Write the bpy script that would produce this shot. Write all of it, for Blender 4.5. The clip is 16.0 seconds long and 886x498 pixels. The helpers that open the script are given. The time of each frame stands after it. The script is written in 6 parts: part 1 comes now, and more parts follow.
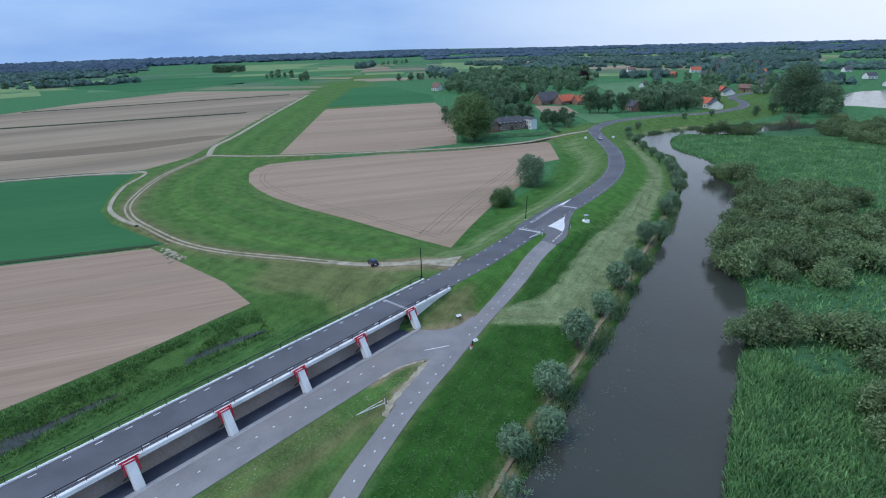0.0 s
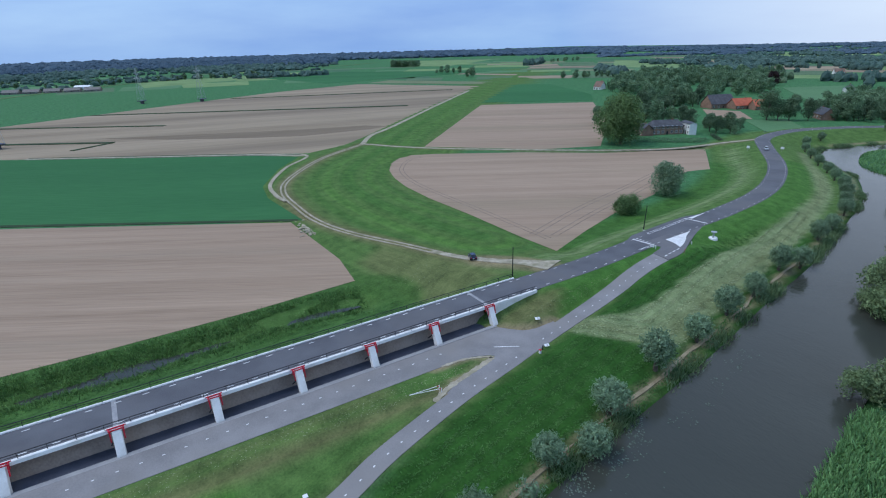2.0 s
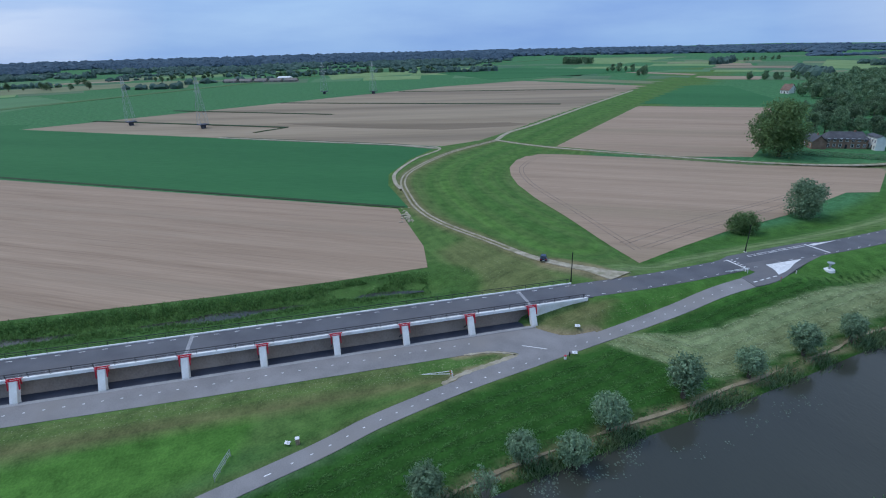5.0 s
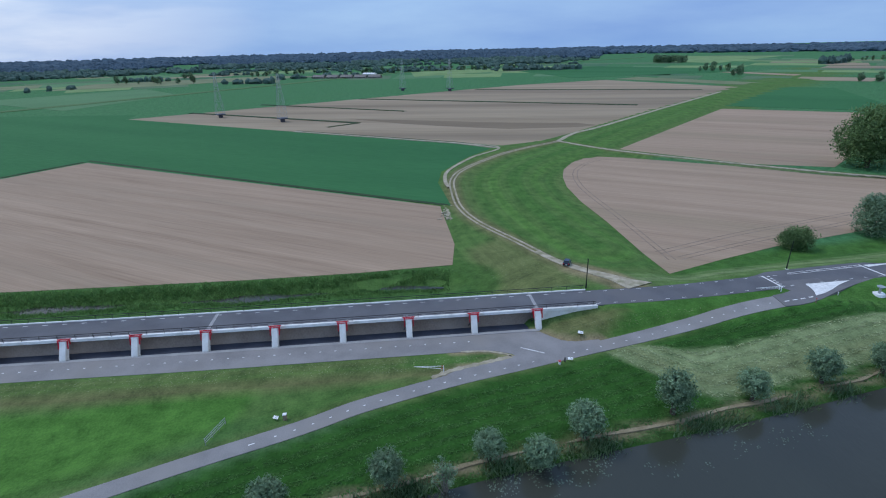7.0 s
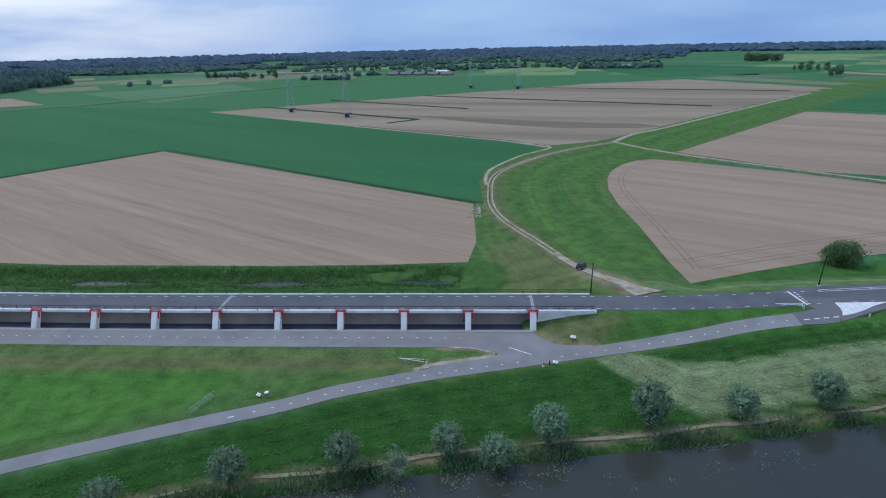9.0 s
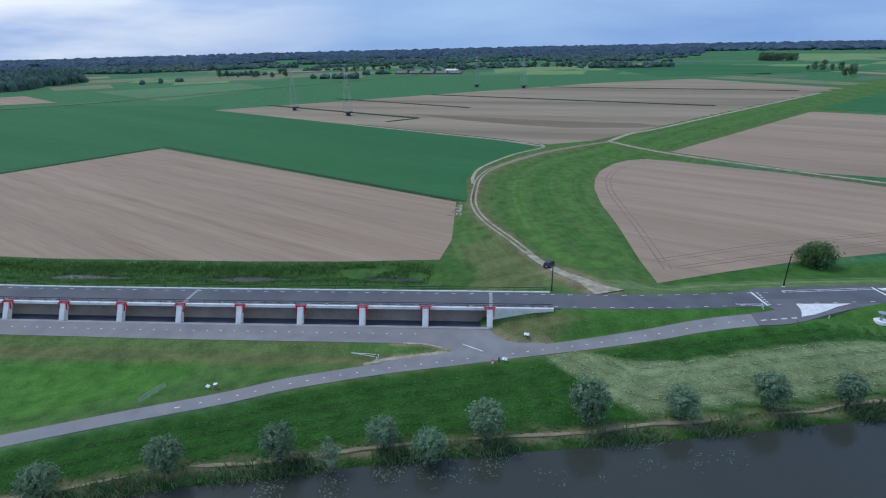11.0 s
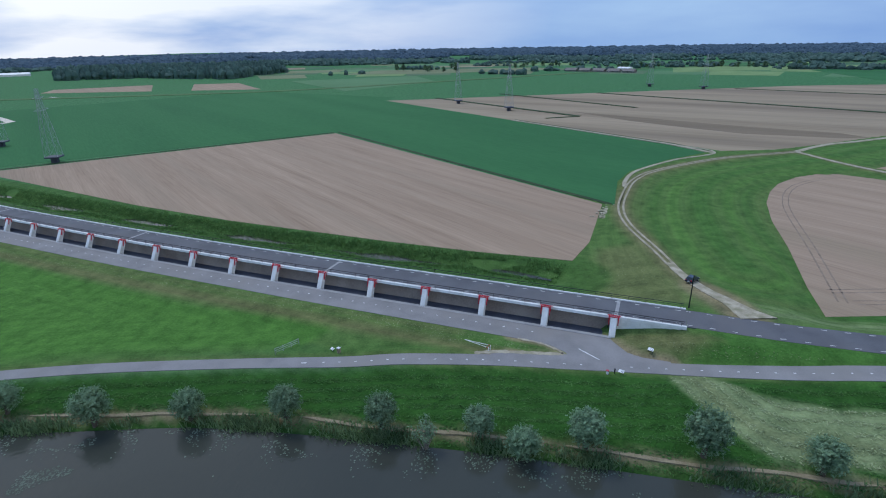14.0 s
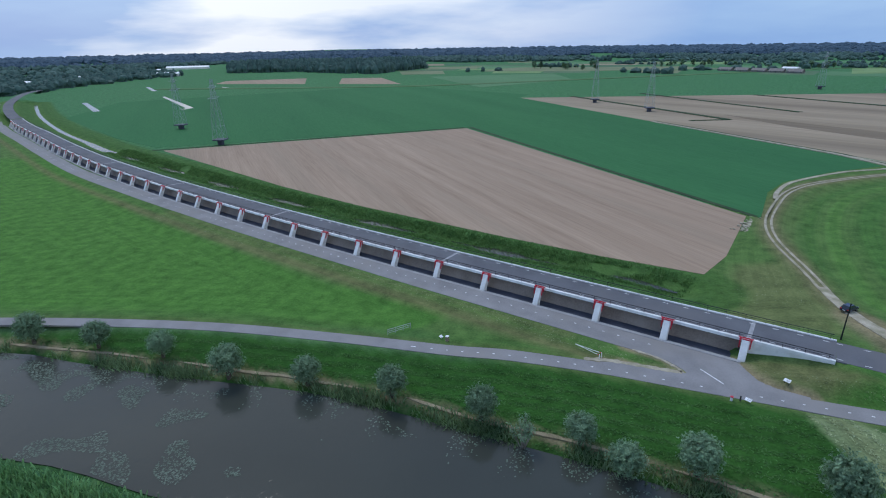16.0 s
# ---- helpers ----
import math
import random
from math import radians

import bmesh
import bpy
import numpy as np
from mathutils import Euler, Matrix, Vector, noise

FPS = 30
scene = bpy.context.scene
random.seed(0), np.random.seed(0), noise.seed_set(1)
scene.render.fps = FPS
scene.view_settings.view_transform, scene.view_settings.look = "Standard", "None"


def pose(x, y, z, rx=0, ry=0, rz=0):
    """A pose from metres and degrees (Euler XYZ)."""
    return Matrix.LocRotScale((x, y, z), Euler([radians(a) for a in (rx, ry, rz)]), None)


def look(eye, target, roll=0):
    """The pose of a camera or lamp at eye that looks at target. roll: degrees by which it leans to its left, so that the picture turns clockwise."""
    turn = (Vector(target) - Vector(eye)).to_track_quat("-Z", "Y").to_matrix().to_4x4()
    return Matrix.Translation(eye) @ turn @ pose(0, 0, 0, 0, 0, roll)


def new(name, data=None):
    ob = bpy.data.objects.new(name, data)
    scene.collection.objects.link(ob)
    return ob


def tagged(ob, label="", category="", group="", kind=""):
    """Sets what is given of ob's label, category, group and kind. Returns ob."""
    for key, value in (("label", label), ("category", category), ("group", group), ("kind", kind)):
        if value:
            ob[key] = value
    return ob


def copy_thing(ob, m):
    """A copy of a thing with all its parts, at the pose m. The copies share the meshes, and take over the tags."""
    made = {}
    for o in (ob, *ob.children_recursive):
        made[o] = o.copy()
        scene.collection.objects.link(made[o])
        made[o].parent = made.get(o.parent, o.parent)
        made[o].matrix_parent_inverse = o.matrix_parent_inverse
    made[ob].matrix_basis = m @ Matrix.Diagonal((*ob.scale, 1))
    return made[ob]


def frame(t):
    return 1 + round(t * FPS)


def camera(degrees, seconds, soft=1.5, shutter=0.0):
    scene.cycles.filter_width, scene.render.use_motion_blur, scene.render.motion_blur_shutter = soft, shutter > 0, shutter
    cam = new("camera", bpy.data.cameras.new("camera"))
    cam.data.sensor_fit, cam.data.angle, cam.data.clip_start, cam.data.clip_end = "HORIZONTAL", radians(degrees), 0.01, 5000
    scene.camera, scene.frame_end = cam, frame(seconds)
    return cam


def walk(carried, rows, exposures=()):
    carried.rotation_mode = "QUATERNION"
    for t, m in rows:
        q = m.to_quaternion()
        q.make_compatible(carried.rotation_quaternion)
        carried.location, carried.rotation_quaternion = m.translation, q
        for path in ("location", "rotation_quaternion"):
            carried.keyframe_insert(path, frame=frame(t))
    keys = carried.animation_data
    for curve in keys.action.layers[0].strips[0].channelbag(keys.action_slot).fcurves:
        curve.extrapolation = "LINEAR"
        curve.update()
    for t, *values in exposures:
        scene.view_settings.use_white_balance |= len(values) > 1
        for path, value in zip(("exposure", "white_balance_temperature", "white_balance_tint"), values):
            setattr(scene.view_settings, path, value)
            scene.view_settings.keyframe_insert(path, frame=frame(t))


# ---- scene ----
cam = camera(78.6, 16.0, 1.1)
METRES, EYE, TILT, LEAN, TURN = 87.46, 56.5, 0.0, 0.0, 41.0
ROWS = [
    (0.0, 0.0, 0.0, 0.0, -0.58, -21.0, 1.52),
    (0.5, 0.0398, -0.0029, 0.0022, 3.97, -20.97, 1.49),
    (1.0, 0.0781, -0.0047, 0.003, 8.09, -20.94, 1.47),
    (1.5, 0.1206, -0.0051, 0.0042, 12.72, -20.91, 1.43),
    (2.0, 0.162, -0.0037, 0.0054, 16.76, -20.9, 1.41),
    (2.5, 0.2073, 0.0001, 0.0068, 20.44, -20.89, 1.37),
    (3.0, 0.2497, 0.0059, 0.0085, 23.42, -20.89, 1.35),
    (3.5, 0.2961, 0.0146, 0.011, 26.13, -20.86, 1.34),
    (4.0, 0.3415, 0.0259, 0.0135, 28.92, -20.86, 1.35),
    (4.5, 0.3825, 0.0381, 0.0147, 31.44, -20.86, 1.32),
    (5.0, 0.4259, 0.0535, 0.016, 34.71, -20.86, 1.31),
    (7.5, 0.6127, 0.1619, 0.0288, 45.91, -20.96, 1.25),
    (8.0, 0.6472, 0.1913, 0.028, 48.38, -20.96, 1.23),
    (8.5, 0.679, 0.2207, 0.0277, 50.08, -21.0, 1.27),
    (9.0, 0.7126, 0.2544, 0.0278, 51.79, -21.03, 1.31),
    (9.5, 0.7444, 0.2879, 0.0274, 52.29, -21.06, 1.32),
    (12.0, 0.8241, 0.3781, 0.0183, 56.72, -21.1, 1.15),
    (12.5, 0.8292, 0.3885, 0.0158, 60.5, -21.08, 1.12),
    (13.0, 0.831, 0.3955, 0.0137, 63.98, -21.07, 1.12),
    (13.5, 0.832, 0.4011, 0.0124, 67.2, -21.06, 1.05),
    (14.0, 0.8332, 0.4064, 0.011, 70.42, -21.05, 1.01),
    (14.5, 0.8351, 0.4118, 0.0092, 73.28, -21.03, 1.0),
    (15.0, 0.8361, 0.4147, 0.0075, 76.4, -21.05, 0.97),
    (15.5, 0.8367, 0.4177, 0.0059, 79.83, -21.06, 1.01),
    (16.0, 0.8367, 0.4193, 0.0039, 84.18, -21.07, 0.98),
]
walk(cam, [(t, pose(0, 0, EYE, TILT, LEAN, TURN) @ pose(METRES * x, METRES * y, METRES * z, 90 + pitch, roll, yaw)) for t, x, y, z, yaw, pitch, roll in ROWS],
     exposures=[(0.0, 0.2), (3.0, 0.1), (7.0, 0.02), (16.0, 0.0)])

# ---- sky, sun, exposure ----
SUN_AZ, SUN_EL = 205.0, 58.0     # compass-like: degrees clockwise from +y, and above the horizon
scene.view_settings.exposure = 0.0
world = bpy.data.worlds.new("world")
scene.world = world
world.use_nodes = True
wn, wl = world.node_tree.nodes, world.node_tree.links
wn.clear()
w_out, w_bg = wn.new("ShaderNodeOutputWorld"), wn.new("ShaderNodeBackground")
sky = wn.new("ShaderNodeTexSky")
sky.sky_type, sky.sun_disc = "NISHITA", False
sky.sun_elevation, sky.sun_rotation = radians(SUN_EL), radians(SUN_AZ)
sky.air_density, sky.dust_density, sky.ozone_density = 1.0, 2.0, 1.5
w_co, w_map = wn.new("ShaderNodeTexCoord"), wn.new("ShaderNodeMapping")
w_map.inputs["Scale"].default_value = (1.0, 1.0, 5.0)
w_n1, w_n2 = wn.new("ShaderNodeTexNoise"), wn.new("ShaderNodeTexNoise")
w_n1.inputs["Scale"].default_value, w_n1.inputs["Detail"].default_value, w_n1.inputs["Roughness"].default_value = 2.6, 9.0, 0.55
w_n2.inputs["Scale"].default_value, w_n2.inputs["Detail"].default_value = 2.1, 7.0
w_r1, w_r2 = wn.new("ShaderNodeValToRGB"), wn.new("ShaderNodeValToRGB")
w_r1.color_ramp.elements[0].position, w_r1.color_ramp.elements[1].position = 0.3, 0.75
w_r1.color_ramp.elements[0].color, w_r1.color_ramp.elements[1].color = (2.2, 4.1, 8.5, 1), (3.7, 6.0, 9.7, 1)
# brighter cloud deck towards the veiled sun
w_dot, w_sep = wn.new("ShaderNodeVectorMath"), wn.new("ShaderNodeMapRange")
w_dot.operation = "DOT_PRODUCT"
w_dot.inputs[1].default_value = (math.sin(radians(SUN_AZ)) * 0.98, math.cos(radians(SUN_AZ)) * 0.98, 0.2)
w_sep.inputs["From Min"].default_value, w_sep.inputs["From Max"].default_value = 0.58, 1.0
w_sep.inputs["To Min"].default_value, w_sep.inputs["To Max"].default_value = 0.0, 1.0
w_r2.color_ramp.elements[0].position, w_r2.color_ramp.elements[1].position = 0.4, 0.56
w_r2.color_ramp.elements[0].color, w_r2.color_ramp.elements[1].color = (0.12, 0.12, 0.12, 1), (1, 1, 1, 1)
w_mul, w_mixc, w_mixs = wn.new("ShaderNodeMath"), wn.new("ShaderNodeMixRGB"), wn.new("ShaderNodeMixRGB")
w_mul.operation = "MULTIPLY"
w_mixc.inputs[2].default_value = (10.7, 11.3, 12.3, 1)
w_mixs.inputs[0].default_value = 0.82
wl.new(w_co.outputs["Generated"], w_map.inputs["Vector"])
wl.new(w_map.outputs[0], w_n1.inputs["Vector"])
wl.new(w_map.outputs[0], w_n2.inputs["Vector"])
wl.new(w_n1.outputs["Fac"], w_r1.inputs[0])
wl.new(w_n2.outputs["Fac"], w_r2.inputs[0])
wl.new(w_co.outputs["Generated"], w_dot.inputs[0])
wl.new(w_dot.outputs["Value"], w_sep.inputs["Value"])
wl.new(w_sep.outputs[0], w_mul.inputs[0])
wl.new(w_r2.outputs[0], w_mul.inputs[1])
wl.new(w_mul.outputs[0], w_mixc.inputs[0])
wl.new(w_r1.outputs[0], w_mixc.inputs[1])
# pale thin cloud to the north
w_dot2, w_sep2, w_mixn = wn.new("ShaderNodeVectorMath"), wn.new("ShaderNodeMapRange"), wn.new("ShaderNodeMixRGB")
w_dot2.operation = "DOT_PRODUCT"
w_dot2.inputs[1].default_value = (0.34, 0.93, 0.1)
w_sep2.inputs["From Min"].default_value, w_sep2.inputs["From Max"].default_value = 0.4, 1.0
w_sep2.inputs["To Max"].default_value = 0.95
w_mixn.inputs[2].default_value = (9.4, 10.2, 11.3, 1)
wl.new(w_co.outputs["Generated"], w_dot2.inputs[0])
wl.new(w_dot2.outputs["Value"], w_sep2.inputs["Value"])
wl.new(w_sep2.outputs[0], w_mixn.inputs[0])
wl.new(w_mixc.outputs[0], w_mixn.inputs[1])
wl.new(sky.outputs[0], w_mixs.inputs[1])
wl.new(w_mixn.outputs[0], w_mixs.inputs[2])
wl.new(w_mixs.outputs[0], w_bg.inputs["Color"])
w_bg.inputs["Strength"].default_value = 0.1
wl.new(w_bg.outputs[0], w_out.inputs[0])

sun_data = bpy.data.lights.new("sun", "SUN")
sun_data.energy, sun_data.angle, sun_data.color = 1.25, radians(22), (0.96, 0.98, 0.99)
sun = new("sun", sun_data)
sun_dir = Vector((math.sin(radians(SUN_AZ)) * math.cos(radians(SUN_EL)), math.cos(radians(SUN_AZ)) * math.cos(radians(SUN_EL)), math.sin(radians(SUN_EL))))
sun.matrix_world = look(sun_dir * 100, (0, 0, 0))


# ---- materials ----
def mat(name, dark, light, scale=1.0, fine=8.0, rough=0.9, bump=0.3, stretch=(1, 1, 1), turn=0.0, attr="", metal=0.0, spec=0.25, per_object=0.0,
        island=0.0, stain=None, stain_scale=0.1, bump_scale=None, contrast=0.5, thin=0.0, streak=0.0, streak_turn=0.0, streak_long=5.0, streak_scale=2.0, mow=0.0):
    """A surface whose colour runs from dark to light in two sizes of grain, with relief, stains and, if wanted, the mesh's own colour attribute as a factor."""
    m = bpy.data.materials.new(name)
    m.use_nodes = True
    n, l = m.node_tree.nodes, m.node_tree.links
    b = n["Principled BSDF"]
    b.inputs["Roughness"].default_value, b.inputs["Metallic"].default_value = rough, metal
    b.inputs["Specular IOR Level"].default_value = spec
    co, mp = n.new("ShaderNodeTexCoord"), n.new("ShaderNodeMapping")
    mp.inputs["Rotation"].default_value = (0, 0, radians(turn))
    mp.vector_type = "TEXTURE"
    mp.inputs["Scale"].default_value = [1 / v for v in stretch]
    l.new(co.outputs["Object"], mp.inputs[0])
    big, small = n.new("ShaderNodeTexNoise"), n.new("ShaderNodeTexNoise")
    big.inputs["Scale"].default_value, big.inputs["Detail"].default_value = scale, 6
    small.inputs["Scale"].default_value, small.inputs["Detail"].default_value = fine, 5
    l.new(mp.outputs[0], big.inputs["Vector"])
    l.new(mp.outputs[0], small.inputs["Vector"])
    mix = n.new("ShaderNodeMath")
    mix.operation = "ADD"
    half = n.new("ShaderNodeMath")
    half.operation, half.inputs[1].default_value = "MULTIPLY", 0.6
    l.new(small.outputs["Fac"], half.inputs[0])
    l.new(big.outputs["Fac"], mix.inputs[0])
    l.new(half.outputs[0], mix.inputs[1])
    ramp = n.new("ShaderNodeValToRGB")
    ramp.color_ramp.elements[0].position, ramp.color_ramp.elements[1].position = 0.8 - contrast * 0.4, 0.8 + contrast * 0.4
    ramp.color_ramp.elements[0].color, ramp.color_ramp.elements[1].color = (*dark, 1), (*light, 1)
    l.new(mix.outputs[0], ramp.inputs[0])
    colour = ramp.outputs[0]
    if stain:
        sn, sr, sm = n.new("ShaderNodeTexNoise"), n.new("ShaderNodeMapRange"), n.new("ShaderNodeMixRGB")
        sn.inputs["Scale"].default_value, sn.inputs["Detail"].default_value = stain_scale, 5
        l.new(mp.outputs[0], sn.inputs["Vector"])
        sr.inputs["From Min"].default_value, sr.inputs["From Max"].default_value = 0.48, 0.68
        l.new(sn.outputs["Fac"], sr.inputs["Value"])
        l.new(sr.outputs[0], sm.inputs[0])
        l.new(colour, sm.inputs[1])
        sm.inputs[2].default_value = (*stain, 1)
        colour = sm.outputs[0]
    if streak:
        s_map, s_n, s_r, s_m = n.new("ShaderNodeMapping"), n.new("ShaderNodeTexNoise"), n.new("ShaderNodeMapRange"), n.new("ShaderNodeMixRGB")
        s_map.vector_type = "TEXTURE"
        s_map.inputs["Rotation"].default_value, s_map.inputs["Scale"].default_value = (0, 0, radians(streak_turn)), (1, streak_long, 1)
        s_n.inputs["Scale"].default_value, s_n.inputs["Detail"].default_value, s_n.inputs["Distortion"].default_value = streak_scale, 4, 0.8 if streak_long < 10 else 0.0
        s_r.inputs["From Min"].default_value, s_r.inputs["From Max"].default_value = 0.3, 0.7
        s_r.inputs["To Min"].default_value, s_r.inputs["To Max"].default_value = 1 - streak, 1 + streak
        s_m.blend_type, s_m.inputs[0].default_value = "MULTIPLY", 1.0
        l.new(co.outputs["Object"], s_map.inputs[0])
        l.new(s_map.outputs[0], s_n.inputs["Vector"])
        l.new(s_n.outputs["Fac"], s_r.inputs["Value"])
        l.new(colour, s_m.inputs[1])
        l.new(s_r.outputs[0], s_m.inputs[2])
        colour = s_m.outputs[0]
    if mow:
        # long swathes that keep a steady distance from the paths and dikes
        m_at, m_co, m_mul, m_n, m_r, m_m = n.new("ShaderNodeAttribute"), n.new("ShaderNodeCombineXYZ"), n.new("ShaderNodeVectorMath"), n.new("ShaderNodeTexNoise"), n.new("ShaderNodeMapRange"), n.new("ShaderNodeMixRGB")
        m_at.attribute_name = "swathe"
        m_mul.operation = "MULTIPLY_ADD"
        m_mul.inputs[1].default_value = (0.0, 0.05, 0.05)
        l.new(m_at.outputs["Fac"], m_co.inputs[0])
        l.new(co.outputs["Object"], m_mul.inputs[0])
        l.new(m_co.outputs[0], m_mul.inputs[2])
        m_n.inputs["Scale"].default_value, m_n.inputs["Detail"].default_value, m_n.inputs["Roughness"].default_value = 0.8, 4, 0.7
        l.new(m_mul.outputs[0], m_n.inputs["Vector"])
        m_r.inputs["From Min"].default_value, m_r.inputs["From Max"].default_value = 0.32, 0.68
        m_r.inputs["To Min"].default_value, m_r.inputs["To Max"].default_value = 1 - mow, 1 + mow
        m_m.blend_type, m_m.inputs[0].default_value = "MULTIPLY", 1.0
        l.new(m_n.outputs["Fac"], m_r.inputs["Value"])
        l.new(colour, m_m.inputs[1])
        l.new(m_r.outputs[0], m_m.inputs[2])
        colour = m_m.outputs[0]
    if attr:
        at, mu = n.new("ShaderNodeAttribute"), n.new("ShaderNodeMixRGB")
        at.attribute_name, mu.blend_type, mu.inputs[0].default_value = attr, "MULTIPLY", 1.0
        l.new(at.outputs["Color"], mu.inputs[1])
        l.new(colour, mu.inputs[2])
        colour = mu.outputs[0]
    for amount, source in ((per_object, "object"), (island, "island")):
        if amount:
            if source == "object":
                rnd = n.new("ShaderNodeObjectInfo").outputs["Random"]
            else:
                rnd = n.new("ShaderNodeNewGeometry").outputs["Random Per Island"]
            mr, hsv = n.new("ShaderNodeMapRange"), n.new("ShaderNodeHueSaturation")
            mr.inputs["To Min"].default_value, mr.inputs["To Max"].default_value = 1 - amount, 1 + amount
            l.new(rnd, mr.inputs["Value"])
            l.new(mr.outputs[0], hsv.inputs["Value"])
            l.new(colour, hsv.inputs["Color"])
            colour = hsv.outputs[0]
    l.new(colour, b.inputs["Base Color"])
    if thin:
        tr, ms = n.new("ShaderNodeBsdfTranslucent"), n.new("ShaderNodeMixShader")
        ms.inputs[0].default_value = thin
        l.new(colour, tr.inputs["Color"])
        l.new(b.outputs[0], ms.inputs[1])
        l.new(tr.outputs[0], ms.inputs[2])
        l.new(ms.outputs[0], n["Material Output"].inputs["Surface"])
    if bump:
        bp = n.new("ShaderNodeBump")
        bp.inputs["Strength"].default_value, bp.inputs["Distance"].default_value = bump, bump_scale or 0.4 / fine
        l.new(small.outputs["Fac"], bp.inputs["Height"])
        l.new(bp.outputs[0], b.inputs["Normal"])
    return m


SOIL_A, SOIL_B, SOIL_C = -31.0, -32.0, -13.0      # directions of the furrows
M = {
    "grass": mat("grass", (0.62, 0.66, 0.62), (1.42, 1.34, 1.34), 0.3, 2.4, 0.95, 1.0, attr="cover", spec=0.1, contrast=0.8, bump_scale=0.3, streak=0.03, streak_turn=16, mow=0.11),
    "soil": mat("ploughed_soil", (0.28, 0.2, 0.141), (0.395, 0.29, 0.21), 0.2, 2.2, 0.95, 0.6, stretch=(1, 0.035, 1), turn=SOIL_A, spec=0.1, streak=0.09, streak_turn=SOIL_A, streak_long=60, streak_scale=2.2, stain=(0.30, 0.228, 0.165), stain_scale=0.05, contrast=0.85, bump_scale=0.25),
    "soil_b": mat("ploughed_soil_east", (0.275, 0.196, 0.139), (0.4, 0.295, 0.215), 0.15, 2.0, 0.95, 0.6, stretch=(1, 0.035, 1), turn=SOIL_B, spec=0.1, streak=0.09, streak_turn=SOIL_B, streak_long=60, streak_scale=2.0, stain=(0.29, 0.225, 0.155), stain_scale=0.025, contrast=0.85, bump_scale=0.25),
    "soil_c": mat("ploughed_soil_far", (0.215, 0.165, 0.112), (0.365, 0.293, 0.208), 0.03, 0.3, 0.95, 0.4, stretch=(1, 0.06, 1), turn=SOIL_C, spec=0.1, stain=(0.19, 0.15, 0.11), stain_scale=0.014, contrast=0.9, bump_scale=0.25),
    "crop": mat("young_crop", (0.028, 0.118, 0.045), (0.048, 0.166, 0.062), 0.02, 0.8, 0.95, 0.5, stretch=(1, 0.12, 1), turn=-32, spec=0.1, contrast=0.9),
    "asphalt": mat("asphalt", (0.097, 0.099, 0.113), (0.138, 0.142, 0.158), 0.15, 6, 0.85, 0.15, stain=(0.138, 0.136, 0.144), stain_scale=0.07),
    "old_asphalt": mat("weathered_asphalt", (0.208, 0.201, 0.204), (0.282, 0.272, 0.273), 0.2, 5, 0.9, 0.15, stain=(0.25, 0.235, 0.225), stain_scale=0.06),
    "mid_asphalt": mat("worn_asphalt", (0.13, 0.129, 0.14), (0.185, 0.182, 0.19), 0.2, 5, 0.88, 0.15, stain=(0.16, 0.156, 0.158), stain_scale=0.08),
    "paint": mat("road_paint", (0.6, 0.6, 0.6), (0.82, 0.82, 0.82), 1.5, 12, 0.7, 0.05),
    "concrete": mat("pale_concrete", (0.76, 0.76, 0.75), (0.88, 0.88, 0.86), 0.4, 5, 0.8, 0.1, stain=(0.68, 0.67, 0.64), stain_scale=0.5),
    "soffit": mat("brown_earth_wall", (0.24, 0.19, 0.155), (0.36, 0.295, 0.245), 0.2, 3, 0.9, 0.2),
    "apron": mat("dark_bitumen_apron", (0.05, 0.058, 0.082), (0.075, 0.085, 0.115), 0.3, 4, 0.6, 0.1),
    "steel": mat("dark_painted_steel", (0.02, 0.021, 0.024), (0.035, 0.036, 0.04), 2, 20, 0.5, 0.02),
    "red": mat("red_painted_steel", (0.46, 0.01, 0.028), (0.6, 0.02, 0.045), 1, 10, 0.45, 0.02, spec=0.4),
    "kerb": mat("grey_kerb_concrete", (0.27, 0.27, 0.28), (0.36, 0.36, 0.36), 0.3, 4, 0.85, 0.1),
    "gravel": mat("pale_gravel_track", (0.30, 0.265, 0.195), (0.47, 0.42, 0.325), 0.5, 3, 0.95, 0.5, stain=(0.25, 0.235, 0.15), stain_scale=0.4),
    "sand": mat("bare_bank_sand", (0.2, 0.165, 0.1), (0.31, 0.26, 0.17), 0.5, 4, 0.95, 0.4),
}


